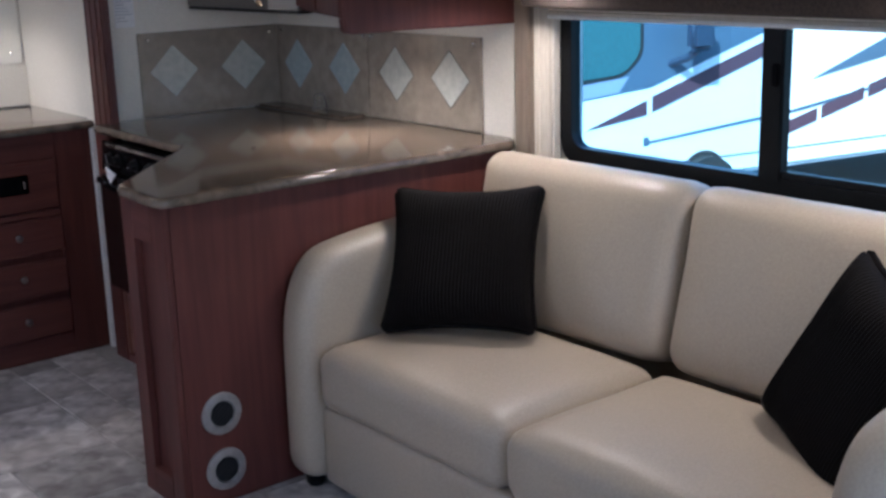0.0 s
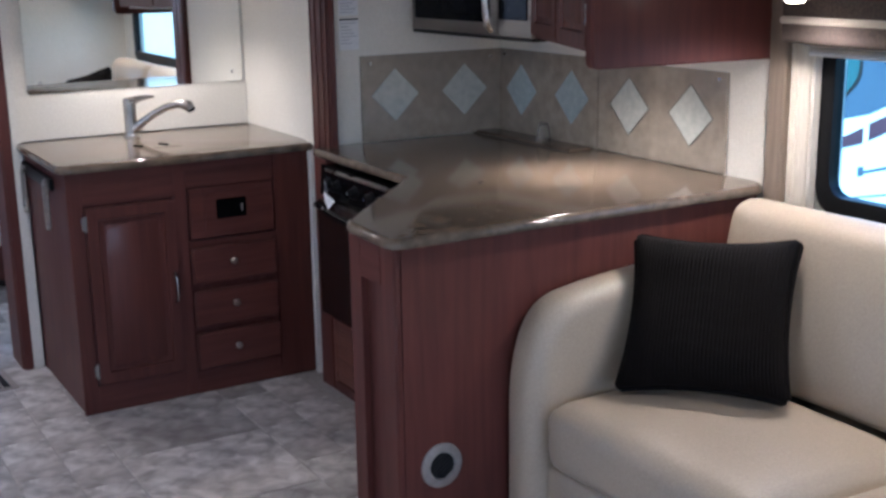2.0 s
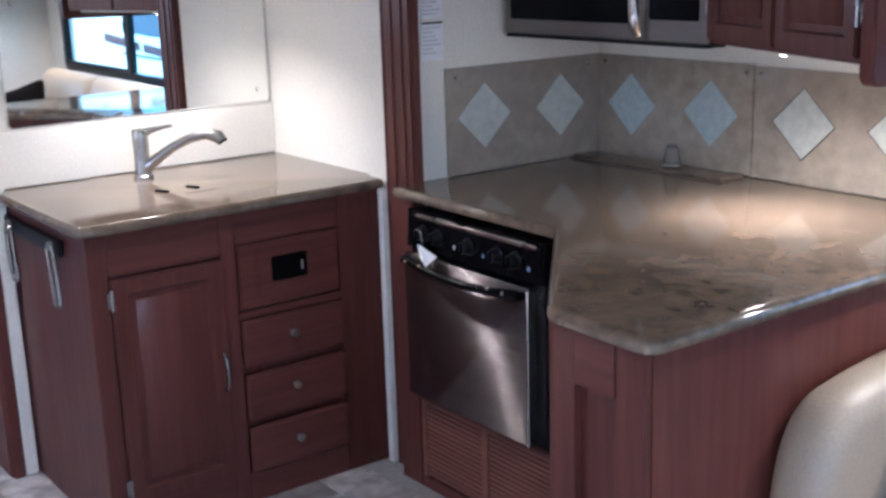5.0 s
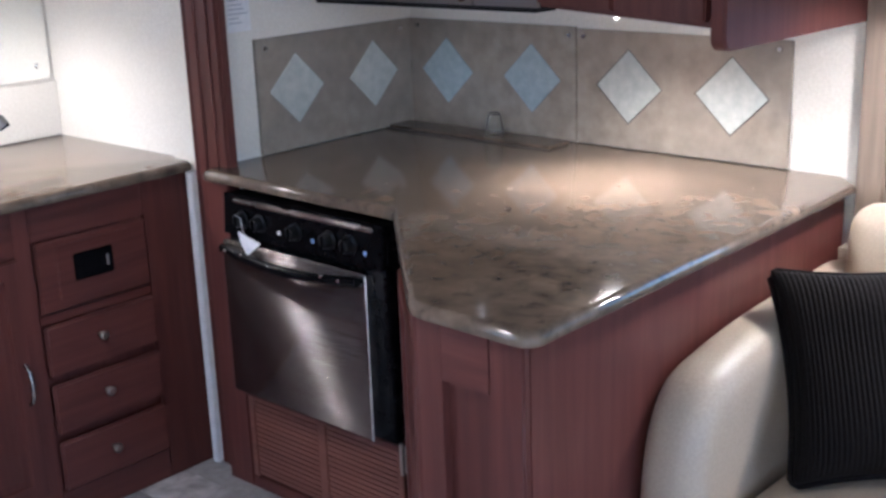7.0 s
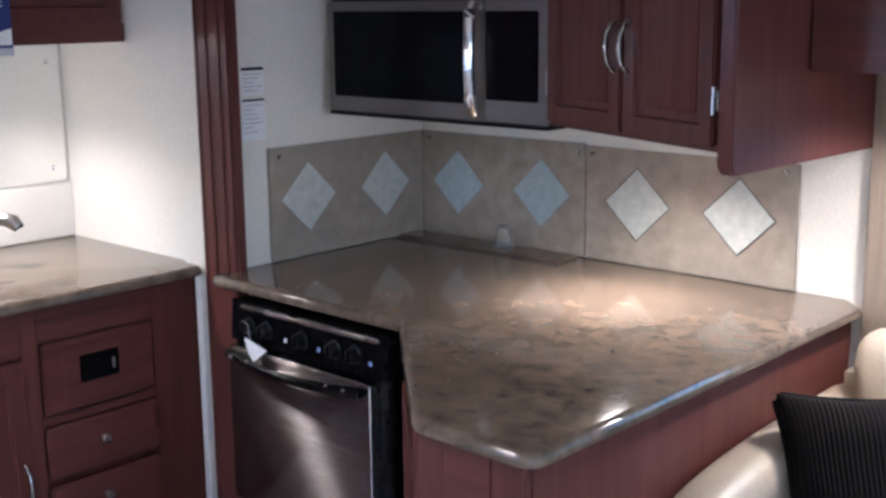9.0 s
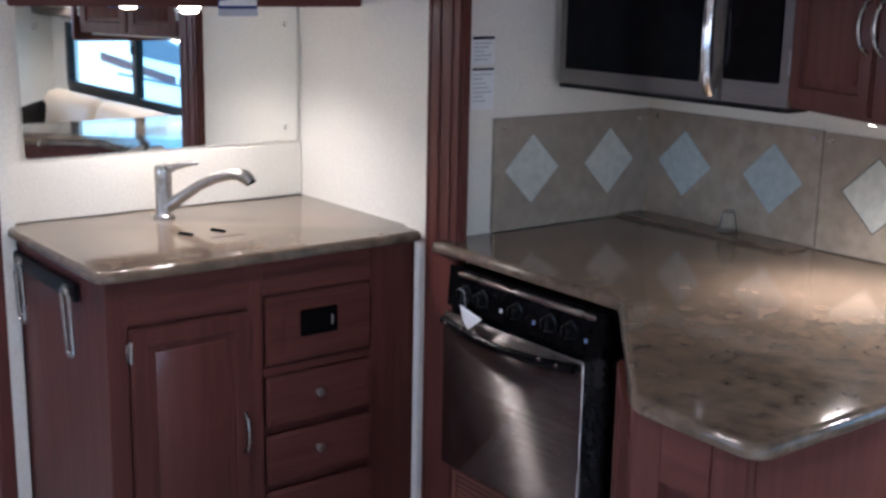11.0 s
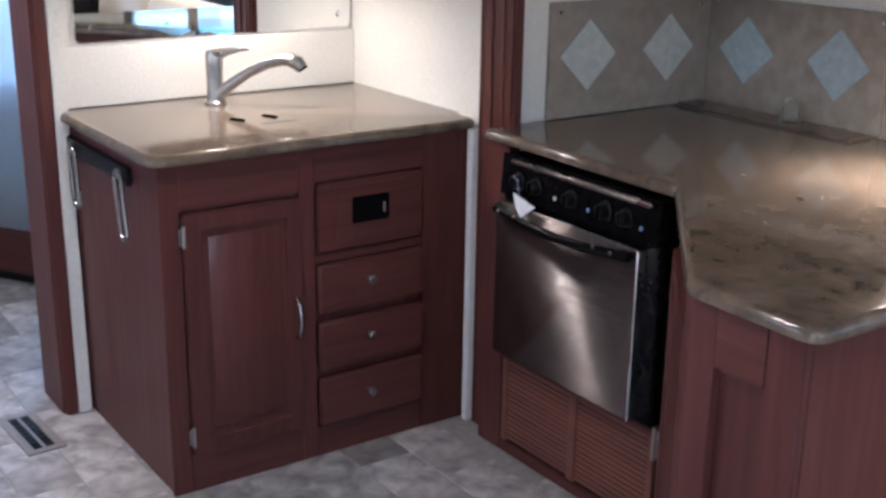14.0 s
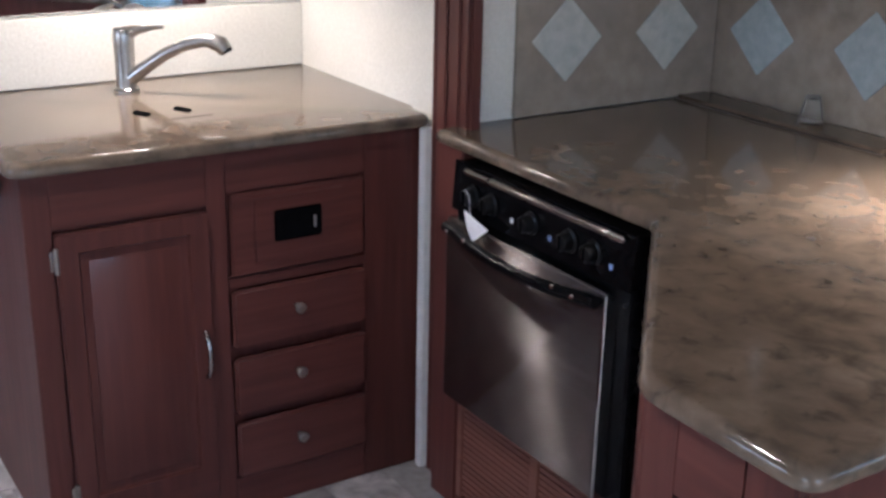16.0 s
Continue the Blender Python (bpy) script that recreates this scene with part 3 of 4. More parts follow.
# ---- sofa ----
sofa = thing("sofa", (2.3, 1.85, 0.0), "cream leather two-seat sofa with rounded arms under the window", "sofa")
ARM = [(1.845, 0.03), (2.70, 0.03), (2.70, 0.760), (2.15, 0.745), (1.845, 0.69)]
for y0, y1 in ((2.686, 2.826), (0.935, 1.055)):
    prof = rounded(ARM, [0.08, 0.08, 0.08, 0.20, 0.29], 12)
    part("arm", padded(prof, y0, y1, 0.058), LEATHER, sofa)
for yc, w in ((2.292, 0.775), (1.480, 0.845)):
    part("seat_cushion", soft_box((0.585, w, 0.185), 0.055, 0.020, 16, 2, pose(2.165, yc, 0.357), 0.004), LEATHER, sofa)
for yc, w in ((2.332, 0.805), (1.508, 0.830)):
    part("back_cushion", soft_box((0.20, w, 0.50), 0.070, 0.012, 16, 0, pose(2.600, yc, 0.662, 0, 14, 0) @ pose(0, 0, 0, 0, 0, 180), 0.004), LEATHER, sofa)
part("front_apron", soft_box((0.06, 1.63, 0.24), 0.02, 0.0, 8, 0, pose(1.925, 1.870, 0.150)), LEATHER, sofa)
part("base_frame", boxed((1.96, 0.96, 0.0), (2.75, 2.80, 0.26), 0.01), BLACK_PLASTIC, sofa)
part("back_frame", boxed((2.66, 0.96, 0.20), (2.80, 2.80, 0.80), 0.03), LEATHER, sofa)
for x, y in ((1.91, 2.755), (1.91, 0.995)):
    part("foot", lathe([(0.022, 0), (0.028, 0.01), (0.03, 0.035)], 16, pose(x, y, 0)), BLACK_PLASTIC, sofa)

sofa.matrix_basis = pose(2.318, 1.838, 0.0)

def throw_pillow(m, label):
    root = thing("throw_pillow", m.translation, label, "pillow", "dark pillows on the sofa")
    s, nu, nw = 0.222, 264, 26
    bm, sides = bmesh.new(), []
    for t in (-1, 1):
        rows = []
        for j in range(nw + 1):
            w = math.sin((j / nw * 2 - 1) * math.pi / 2)
            row = []
            for i in range(nu + 1):
                u = i / nu * 2 - 1
                ear = 1 - 0.05 * abs(u * w) ** 26
                pull = (1 - 0.115 * (1 - u * u) ** 0.8 * w * w) * ear
                pull2 = (1 - 0.115 * (1 - w * w) ** 0.8 * u * u) * ear
                soft = ((1 - u ** 4) * (1 - w ** 4)) ** 0.55
                thick = 0.012 + 0.074 * soft + 0.0015 * math.cos(u * 43 * math.pi) * min(1, soft * 4)
                row.append(bm.verts.new((u * s * pull2, t * thick + noise.noise(Vector((u * 2, w * 2, t))) * 0.006, w * s * pull)))
            rows.append(row)
        for a, c in zip(rows, rows[1:]):
            for i in range(nu):
                bm.faces.new((a[i], a[i + 1], c[i + 1], c[i]))
        sides.append(rows[0] + [r[-1] for r in rows[1:]] + rows[-1][-2::-1] + [r[0] for r in rows[-2:0:-1]])
    for i in range(len(sides[0])):
        k = (i + 1) % len(sides[0])
        bm.faces.new((sides[0][i], sides[0][k], sides[1][k], sides[1][i]))
    bmesh.ops.recalc_face_normals(bm, faces=bm.faces)
    bm.transform(m)
    part("cover", bm, FABRIC, root)
    edge = []
    for k in range(96):
        a = k / 24
        i, f = int(a), (a - int(a)) * 2 - 1
        ear = 1 - 0.05 * abs(f) ** 26
        q, f = s * (1 - 0.115 * (1 - f * f) ** 0.8) * ear + 0.003, f * ear
        edge.append([(f * s, q), (q, -f * s), (-f * s, -q), (-q, f * s)][i])
    bm = tube([(p[0], 0, p[1]) for p in edge], 0.0075, 8, True)
    bm.transform(m)
    part("piping", bm, PIPING, root)
    return root

throw_pillow(pose(2.302, 2.487, 0.664, -35, -2, -53), "dark brown ribbed square throw pillow leaning on the sofa arm")
throw_pillow(pose(2.333, 1.243, 0.615, -24, 15, -120), "dark brown ribbed square throw pillow leaning on the sofa back")

# ---- kitchen peninsula ----
counter_line = [(1.978, 4.258), (1.974, 3.530), (1.526, 3.058), (1.520, 2.780), (2.775, 2.784), (2.845, 2.850), (2.845, 4.285), (2.085, 4.285), (2.062, 4.258)]
def worktop_slab(points, z0, z1, r=0.018, low=0.006, steps=7):
    """A slab whose upper rim is rounded over by r and whose lower rim is eased by low."""
    pts, n = [Vector((p[0], p[1])) for p in points], len(points)
    area = sum(a.x * b.y - b.x * a.y for a, b in zip(pts, pts[1:] + pts[:1]))
    inward = []
    for i in range(n):
        d1, d2 = (pts[i] - pts[i - 1]).normalized(), (pts[(i + 1) % n] - pts[i]).normalized()
        n1, n2 = Vector((-d1.y, d1.x)), Vector((-d2.y, d2.x))
        q = (n1 + n2).normalized()
        inward.append(q / max(0.5, q.dot(n1)) * (1 if area > 0 else -1))
    levels = [(z0, low), (z0 + low * 0.3, low * 0.3), (z0 + low, 0)]
    levels += [(z1 - r + r * math.sin(k / steps * math.pi / 2), r - r * math.cos(k / steps * math.pi / 2)) for k in range(1, steps + 1)]
    bm = bmesh.new()
    rings = [[bm.verts.new((p.x + q.x * d, p.y + q.y * d, z)) for p, q in zip(pts, inward)] for z, d in levels]
    for a, b in zip(rings, rings[1:]):
        for k in range(n):
            bm.faces.new((a[k], a[(k + 1) % n], b[(k + 1) % n], b[k]))
    bm.faces.new(rings[0][::-1]), bm.faces.new(rings[-1])
    bmesh.ops.recalc_face_normals(bm, faces=bm.faces)
    return bm

worktop = structure("worktop_kitchen", worktop_slab(rounded(counter_line, [0.035, 0.02, 0.035, 0.04, 0.0, 0.0, 0.0, 0.0, 0.0], 5), 0.885, 0.913), STONE, "glossy brown mottled stone-look kitchen worktop", "worktop")
part("hinge_gap", boxed((2.676, 3.61, 0.9126), (2.682, 4.235, 0.9152)), GROUT, worktop)
part("rear_strip", boxed((2.690, 3.62, 0.9126), (2.785, 4.235, 0.921), 0.002), STONE, worktop)
part("plug", lathe([(0.008, 0), (0.007, 0.003)], 12, pose(2.122, 3.31, 0.9135)), GROUT, worktop)

# guessed form for an unidentified clear object known only by its glints
glass_cone = thing("glass_tumbler", (2.748, 3.862, 0.921), "small clear glass cone of guessed form against the backsplash", "glass")
part("wall", lathe([(0.0265, 0.0), (0.029, 0.002), (0.0275, 0.008), (0.018, 0.058), (0.0165, 0.063), (0.012, 0.065), (0.001, 0.065), (0.001, 0.057), (0.014, 0.056), (0.0245, 0.007)], 32, pose(2.748, 3.862, 0.9212)), CLEAR_GLASS, glass_cone)

pen = thing("peninsula_cabinet", (2.1, 3.1, 0.0), "red-brown cherry peninsula cabinet under the kitchen worktop", "cabinet")
line = rounded([(2.003, 3.530), (1.590, 3.084), (1.565, 3.050), (1.565, 2.824), (2.800, 2.824), (2.800, 3.530)], [0, 0.02, 0.02, 0, 0, 0], 5)
part("body", prism(line, 0.0, 0.8845), CHERRY, pen)
part("end_stile", boxed((1.545, 3.000, 0.0), (1.565, 3.058, 0.8845), 0.0008), CHERRY, pen)
part("end_stile", boxed((1.545, 2.8155, 0.0), (1.565, 2.892, 0.8845), 0.004, 3), CHERRY, pen)
part("end_rail", boxed((1.5453, 2.892, 0.772), (1.565, 3.000, 0.8845), 0.0008), CHERRY_H, pen)
part("end_rail", boxed((1.5453, 2.892, 0.0), (1.565, 3.000, 0.085), 0.0008), CHERRY_H, pen)
for bx, by, br in ((1.556, 3.066, 0.010), (1.566, 3.082, 0.008)):
    part("corner_bead", lathe([(br, 0.0), (br, 0.8845)], 16, pose(bx, by, 0)), CHERRY, pen)
DM = Matrix.Translation((1.590, 3.084, 0)) @ Matrix.Rotation(math.atan2(0.446, 0.413), 4, "Z")
FLIP = Matrix.Diagonal((1, -1, 1, 1))
ddoor = part("door", panel_slab(0.47, 0.70, 0.019, 0.055, DM @ pose(0.06, 0.0, 0.09) @ Matrix.Rotation(math.pi, 4, "Z") @ pose(-0.47, 0, 0)), CHERRY, pen)
part("hinge", hinge(0.588, 0, 0.26, DM @ FLIP, 0.075), NICKEL, ddoor)
part("hinge", hinge(0.588, 0, 0.72, DM @ FLIP, 0.075), NICKEL, ddoor)
part("hinge", hinge(0.0, 0.0, 0.0, pose(1.966, 3.524, 0.290, 0, 0, -90), 0.085), NICKEL, pen)
part("side_panel", boxed((1.5655, 2.816, 0.0), (2.795, 2.825, 0.8845), 0.001), CHERRY, pen)

def round_vent(x, z):
    root = thing("round_vent", (x, 2.817, z), "round grey-ringed vent with dark grille in the cabinet side", "vent", "round vents in the cabinet side")
    m = pose(x, 2.817, z, 90)
    part("ring", lathe([(0.036, 0.004), (0.040, 0.011), (0.054, 0.011), (0.062, 0.006), (0.063, 0.0), (0.036, 0.0)], 40, m), RING, root)
    part("grille", lathe([(0.036, 0.0), (0.036, 0.005), (0.02, 0.006), (0.001, 0.006)], 32, m), GRILLE, root)
    for k in range(-3, 4):
        w = math.sqrt(max(0.0, 0.036 ** 2 - (k * 0.010) ** 2))
        bm = boxed((-w, k * 0.010 - 0.0015, 0.004), (w, k * 0.010 + 0.0015, 0.009))
        bm.transform(m @ pose(0, 0, 0, 0, 0, 35))
        part("slat", bm, BLACK_PLASTIC, root)
round_vent(1.674, 0.270)
round_vent(1.676, 0.101)

# ---- oven range in the counter ----
stove_case = thing("oven_cabinet", (2.05, 3.9, 0.0), "red-brown cherry surround and louvred panel below the oven", "cabinet")
part("stile", boxed((1.990, 4.150, 0.0), (2.032, 4.256, 0.8845), 0.004), CHERRY, stove_case)
part("kick_rail", boxed((1.992, 3.556, 0.0), (2.025, 4.150, 0.035), 0.003), CHERRY_H, stove_case)
part("backing", boxed((2.014, 3.556, 0.035), (2.030, 4.150, 0.300)), LOUVRE, stove_case)
part("top_rail", boxed((1.992, 3.556, 0.281), (2.020, 4.150, 0.299), 0.003), CHERRY_H, stove_case)
for y0, y1 in ((3.556, 3.575), (3.838, 3.868), (4.130, 4.150)):
    part("louvre_stile", boxed((1.994, y0, 0.035), (2.016, y1, 0.281), 0.002), LOUVRE, stove_case)
for y0, y1 in ((3.575, 3.838), (3.868, 4.130)):
    for k in range(16):
        z = 0.044 + k * 0.0150
        part("slat", upright([(1.998, z), (2.016, z + 0.006), (2.016, z + 0.0145), (1.999, z + 0.0095)], y0, y1), LOUVRE, stove_case, smooth=False)

oven = thing("oven_range", (2.2, 3.842, 0.30), "stainless steel oven with black control panel set into the counter", "oven")
part("body", boxed((1.972, 3.552, 0.315), (2.50, 4.140, 0.868), 0.004), BLACK, oven)
panel = part("control_panel", upright([(1.956, 0.765), (1.974, 0.765), (1.974, 0.871), (1.964, 0.871)], 3.554, 4.138, 0.002), BLACK, oven)
part("trim_bar", boxed((1.950, 3.577, 0.851), (1.966, 4.092, 0.865), 0.005, 3), NICKEL, panel)
for y in (4.058, 3.990, 3.854, 3.732, 3.660):
    knob = part("knob", lathe([(0.024, 0), (0.024, 0.004), (0.019, 0.006), (0.017, 0.022), (0.014, 0.025)], 24, pose(1.9585, y, 0.810, 0, -90)), BLACK_PLASTIC, panel)
    part("grip", boxed((1.930, y - 0.003, 0.795), (1.946, y + 0.003, 0.825), 0.002), BLACK, knob)
for y in (3.917, 3.792, 3.610):
    part("mark", boxed((1.9565, y - 0.004, 0.792), (1.9585, y + 0.004, 0.802)), PAPER if y > 3.9 else PAPER_LIGHT_BLUE, panel)
door = part("door", upright(rounded([(3.604, 0.319), (4.140, 0.319), (4.140, 0.748), (3.604, 0.748)], 0.01, 3), 1.944, 1.972, 0.006, "x"), STEEL, oven)
part("door_edge", boxed((1.941, 3.598, 0.321), (1.972, 3.606, 0.746), 0.002), CHROME, door)
bar = part("handle", tube([(1.944 - 0.030 * math.sin(max(0.05, min(0.95, k / 16)) * math.pi) ** 0.6, 4.124 - k / 16 * 0.505, 0.729 - 0.012 * math.sin(k / 16 * math.pi)) for k in range(17)], 0.0125, 12), BLACK, door)
for y in (4.077, 4.012, 3.712, 3.652):
    part("rivet", lathe([(0.005, 0), (0.004, 0.004)], 10, pose(1.905, y, 0.735, 0, -90)), CHROME, bar)

tag = thing("paper_tag", (1.93, 4.022, 0.733), "small white folded paper tag hanging from the oven knob", "tag")
part("sheet", upright([(4.044, 0.788), (3.957, 0.769), (4.010, 0.729), (4.032, 0.753)], 1.9265, 1.9285, 0, "x"), PAPER, tag)
part("string", tube([(1.936, 4.058, 0.828), (1.930, 4.032, 0.823), (1.928, 4.022, 0.778)], 0.0010, 6), INK, tag)

# ---- backsplash ----
splash = structure("backsplash", boxed((2.803, 3.612, 0.915), (2.815, 4.248, 1.236), 0.002), SPLASH, "glossy taupe backsplash panels with pale diamond tiles", "backsplash")
part("panel", boxed((2.803, 2.972, 0.915), (2.815, 3.608, 1.232), 0.002), SPLASH, splash)
part("panel", boxed((2.187, 4.236, 0.915), (2.803, 4.248, 1.236), 0.002), SPLASH, splash)
def diamond(m, edged=False, glaze=DIAMOND):
    h, v = 0.102, 0.099
    tile = prism(rounded([(0, -v), (h, 0), (0, v), (-h, 0)], 0.004, 2), 0.0, 0.004, 0.0015, 1)
    tile.transform(m)
    t = part("diamond_tile", tile, glaze, splash)
    if not edged:
        return
    rim = bmesh.new()
    k, q = h + 0.0032, v + 0.0032
    vs = [rim.verts.new((a, b, 0.0035)) for a, b in ((0, -q), (k, 0), (0, q), (-k, 0), (0, -v), (h, 0), (0, v), (-h, 0))]
    for i in range(4):
        j = (i + 1) % 4
        rim.faces.new((vs[i], vs[j], vs[4 + j], vs[4 + i]))
    bmesh.ops.solidify(rim, geom=rim.faces[:], thickness=0.003)
    rim.transform(m)
    part("tile_edge", rim, GROUT, t)
for y in (4.086, 3.764, 3.436, 3.130):
    diamond(pose(2.8035, y, 1.084, 90, 0, -90), y < 3.5, DIAMOND_REFLECTING if y > 3.5 else DIAMOND)
for x in (2.328, 2.636):
    diamond(pose(x, 4.2365, 1.086, 90, 0, 0))
for y, z in ((3.005, 1.210), (3.585, 1.212), (3.635, 1.212), (4.205, 1.215)):
    part("screw", lathe([(0.007, 0), (0.005, 0.004)], 12, pose(2.803, y, z, 0, -90)), CHROME, splash)
for x in (2.225, 2.76):
    part("screw", lathe([(0.007, 0), (0.005, 0.004)], 12, pose(x, 4.236, 1.208, 90)), CHROME, splash)

sticker = thing("notice_sticker", (2.148, 4.247, 1.26), "white printed notice stickers on the wall above the counter", "sticker")
part("sheet", boxed((2.108, 4.2455, 1.385), (2.187, 4.2478, 1.462), 0.0), PAPER, sticker)
part("sheet", boxed((2.108, 4.2455, 1.262), (2.187, 4.2478, 1.376), 0.0), PAPER, sticker)
part("heading_bar", boxed((2.110, 4.2445, 1.452), (2.185, 4.2457, 1.460)), BLACK_PLASTIC, sticker)
part("heading_bar", boxed((2.110, 4.2445, 1.369), (2.185, 4.2457, 1.375)), BLACK_PLASTIC, sticker)
for k in range(5):
    part("text_bar", boxed((2.114, 4.2447, 1.440 - k * 0.011), (2.176 - (k % 3) * 0.012, 4.2457, 1.444 - k * 0.011)), INK, sticker)
for k in range(7):
    part("text_bar", boxed((2.114, 4.2447, 1.356 - k * 0.012), (2.178 - (k * 7 % 4) * 0.010, 4.2457, 1.360 - k * 0.012)), INK, sticker)

# ---- microwave and wall cabinets over the counter ----
mw = thing("microwave", (2.6, 3.83, 1.32), "stainless over-range microwave with black glass door", "microwave")
part("body", boxed((2.415, 3.432, 1.322), (2.81, 4.216, 1.735), 0.005), BLACK_PLASTIC, mw)
mdoor = part("door", boxed((2.396, 3.634, 1.330), (2.416, 4.214, 1.632), 0.004, 3), STEEL_PALE, mw)
part("window", boxed((2.3925, 3.700, 1.372), (2.398, 4.186, 1.605), 0.003), DARK_GLASS, mdoor)
pts = [(2.392 - 0.030 * math.sin(k / 16 * math.pi) ** 0.35, 3.652 + 0.010 * (k / 8 - 1) ** 4, 1.350 + k / 16 * 0.27) for k in range(17)]
part("handle", tube(pts, 0.0155, 14), CHROME, mdoor)
mpan = part("control_panel", boxed((2.396, 3.428, 1.330), (2.416, 3.6315, 1.632), 0.004, 3), STEEL_PALE, mw)
part("keypad", boxed((2.3925, 3.458, 1.385), (2.398, 3.626, 1.605), 0.003), DARK_GLASS, mpan)
part("vent_panel", boxed((2.396, 3.428, 1.638), (2.416, 4.214, 1.733), 0.006, 3), STEEL_PALE, mw)
part("base_lip", boxed((2.398, 3.434, 1.318), (2.80, 4.215, 1.329), 0.003), BLACK_PLASTIC, mw)
over_mw = thing("wall_cabinet", (2.6, 3.83, 1.74), "dark cherry wall cabinet above the microwave", "cabinet")
part("body", boxed((2.40, 3.43, 1.738), (2.81, 4.24, 1.978), 0.004), CHERRY_H, over_mw)

corner = thing("wall_cabinet", (2.5, 3.1, 1.33), "angled dark cherry wall cabinet with two raised-panel doors", "cabinet")
part("body", prism([(2.405, 3.428), (2.172, 2.826), (2.805, 2.826), (2.805, 3.428)], 1.333, 1.975), CHERRY, corner)
part("underside_panel", prism([(2.43, 3.40), (2.22, 2.85), (2.79, 2.85), (2.79, 3.40)], 1.322, 1.332), WALL, corner)
ang = math.atan2(3.428 - 2.826, 2.405 - 2.172)
CM2 = Matrix.Translation((2.405, 3.428, 1.345)) @ Matrix.Rotation(ang + math.pi, 4, "Z")
for k, x in enumerate((0.012, 0.325)):
    w, h = 0.305, 0.60
    d = part("door", panel_slab(w, h, 0.019, 0.050, CM2 @ pose(x, 0, 0)), CHERRY, corner)
    part("raised_panel", raised_field(w, h, 0.019, 0.050, CM2 @ pose(x, 0, 0)), CHERRY, d)
    part("handle", bow_handle(w - 0.022 if k == 0 else 0.022, 0.13, 0.24, -0.019, CM2 @ pose(x, 0, 0), 0.0055), NICKEL, d)
    part("hinge", hinge(0.0 if k == 0 else w, -0.012, 0.09, CM2 @ pose(x, 0, 0)), NICKEL, d)
    part("hinge", hinge(0.0 if k == 0 else w, -0.012, 0.42, CM2 @ pose(x, 0, 0)), NICKEL, d)
part("end_panel", upright(rounded([(2.140, 1.292), (2.805, 1.286), (2.805, 1.975), (2.140, 1.975)], [0.03, 0, 0, 0], 5), 2.790, 2.824, 0.005), CHERRY, corner)

sofa_cab = thing("wall_cabinet", (2.6, 1.8, 1.48), "dark cherry wall cabinet running above the window", "cabinet")
part("body", boxed((2.470, 0.49, 1.640), (2.855, 2.786, 1.975), 0.004), CHERRY_H, sofa_cab)
part("bottom_rail", boxed((2.440, 0.49, 1.478), (2.690, 2.786, 1.640), 0.005), CHERRY_H, sofa_cab)
for y0 in (2.14, 1.50, 0.86):
    m = Matrix.Translation((2.470, y0 + 0.62, 1.655)) @ Matrix.Rotation(-math.pi / 2, 4, "Z")
    d = part("door", panel_slab(0.60, 0.31, 0.019, 0.05, m), CHERRY_H, sofa_cab)
    part("raised_panel", raised_field(0.60, 0.31, 0.019, 0.05, m), CHERRY_H, d)
    part("handle", bow_handle(0.035, 0.25, 0.36, -0.019, m, 0.0055, 0.026, False), NICKEL, d)
bm = bow_handle(0.0, 0.0, 0.11, 0.0, Matrix.Translation((2.440, 2.61, 1.535)) @ Matrix.Rotation(-math.pi / 2, 4, "Z"), 0.0055, 0.022, False)
part("handle", bm, NICKEL, sofa_cab)

# ---- sink cabinet ----
sink = thing("sink_cabinet", (1.57, 4.72, 0.0), "dark cherry sink cabinet with one door and three drawers", "cabinet")
part("body", boxed((1.120, 4.405, 0.0), (2.030, 5.050, 0.8845), 0.003), CHERRY, sink)
for x0, x1, z0, z1, mt in ((1.115, 1.168, 0.0, 0.8845, CHERRY), (1.495, 1.540, 0.0, 0.8845, CHERRY), (1.880, 2.034, 0.0, 0.8845, CHERRY), (1.168, 1.495, 0.765, 0.8845, CHERRY_H), (1.540, 1.880, 0.790, 0.8845, CHERRY_H), (1.168, 1.495, 0.0, 0.105, CHERRY_H), (1.540, 1.880, 0.0, 0.090, CHERRY_H), (1.540, 1.880, 0.566, 0.590, CHERRY_H)):
    part("face_frame", boxed((x0, 4.392, z0), (x1, 4.406, z1), 0.002), mt, sink)
SM = Matrix.Translation((1.170, 4.394, 0.108))
d = part("door", panel_slab(0.325, 0.650, 0.018, 0.056, SM), CHERRY, sink)
part("raised_panel", raised_field(0.325, 0.650, 0.018, 0.056, SM), CHERRY, d)
part("handle", bow_handle(0.304, 0.268, 0.378, -0.018, SM, 0.0055), NICKEL, d)
part("hinge", hinge(0.0, -0.012, 0.055, SM), NICKEL, d)
part("hinge", hinge(0.0, -0.012, 0.595, SM), NICKEL, d)
for z0, z1, zk in ((0.425, 0.563, 0.504), (0.260, 0.399, 0.343), (0.095, 0.236, 0.174)):
    m = Matrix.Translation((1.543, 4.394, z0))
    dr = part("drawer_front", boxed((1.543, 4.376, z0), (1.877, 4.394, z1), 0.006, 3), CHERRY_H, sink)
    part("knob", lathe([(0.006, 0), (0.005, 0.010), (0.012, 0.017), (0.013, 0.022), (0.009, 0.027)], 20, pose(1.697, 4.376, zk, 90)), NICKEL, dr)
op = part("outlet_panel", boxed((1.548, 4.384, 0.596), (1.876, 4.396, 0.784), 0.004), CHERRY_H, sink)
part("panel_border", boxed((1.600, 4.379, 0.622), (1.820, 4.386, 0.772), 0.003), CHERRY_H, op)
so = part("outlet_plate", boxed((1.647, 4.374, 0.665), (1.763, 4.380, 0.738), 0.003), BLACK, op)
part("socket", boxed((1.668, 4.371, 0.678), (1.718, 4.375, 0.726), 0.003), BLACK, so)
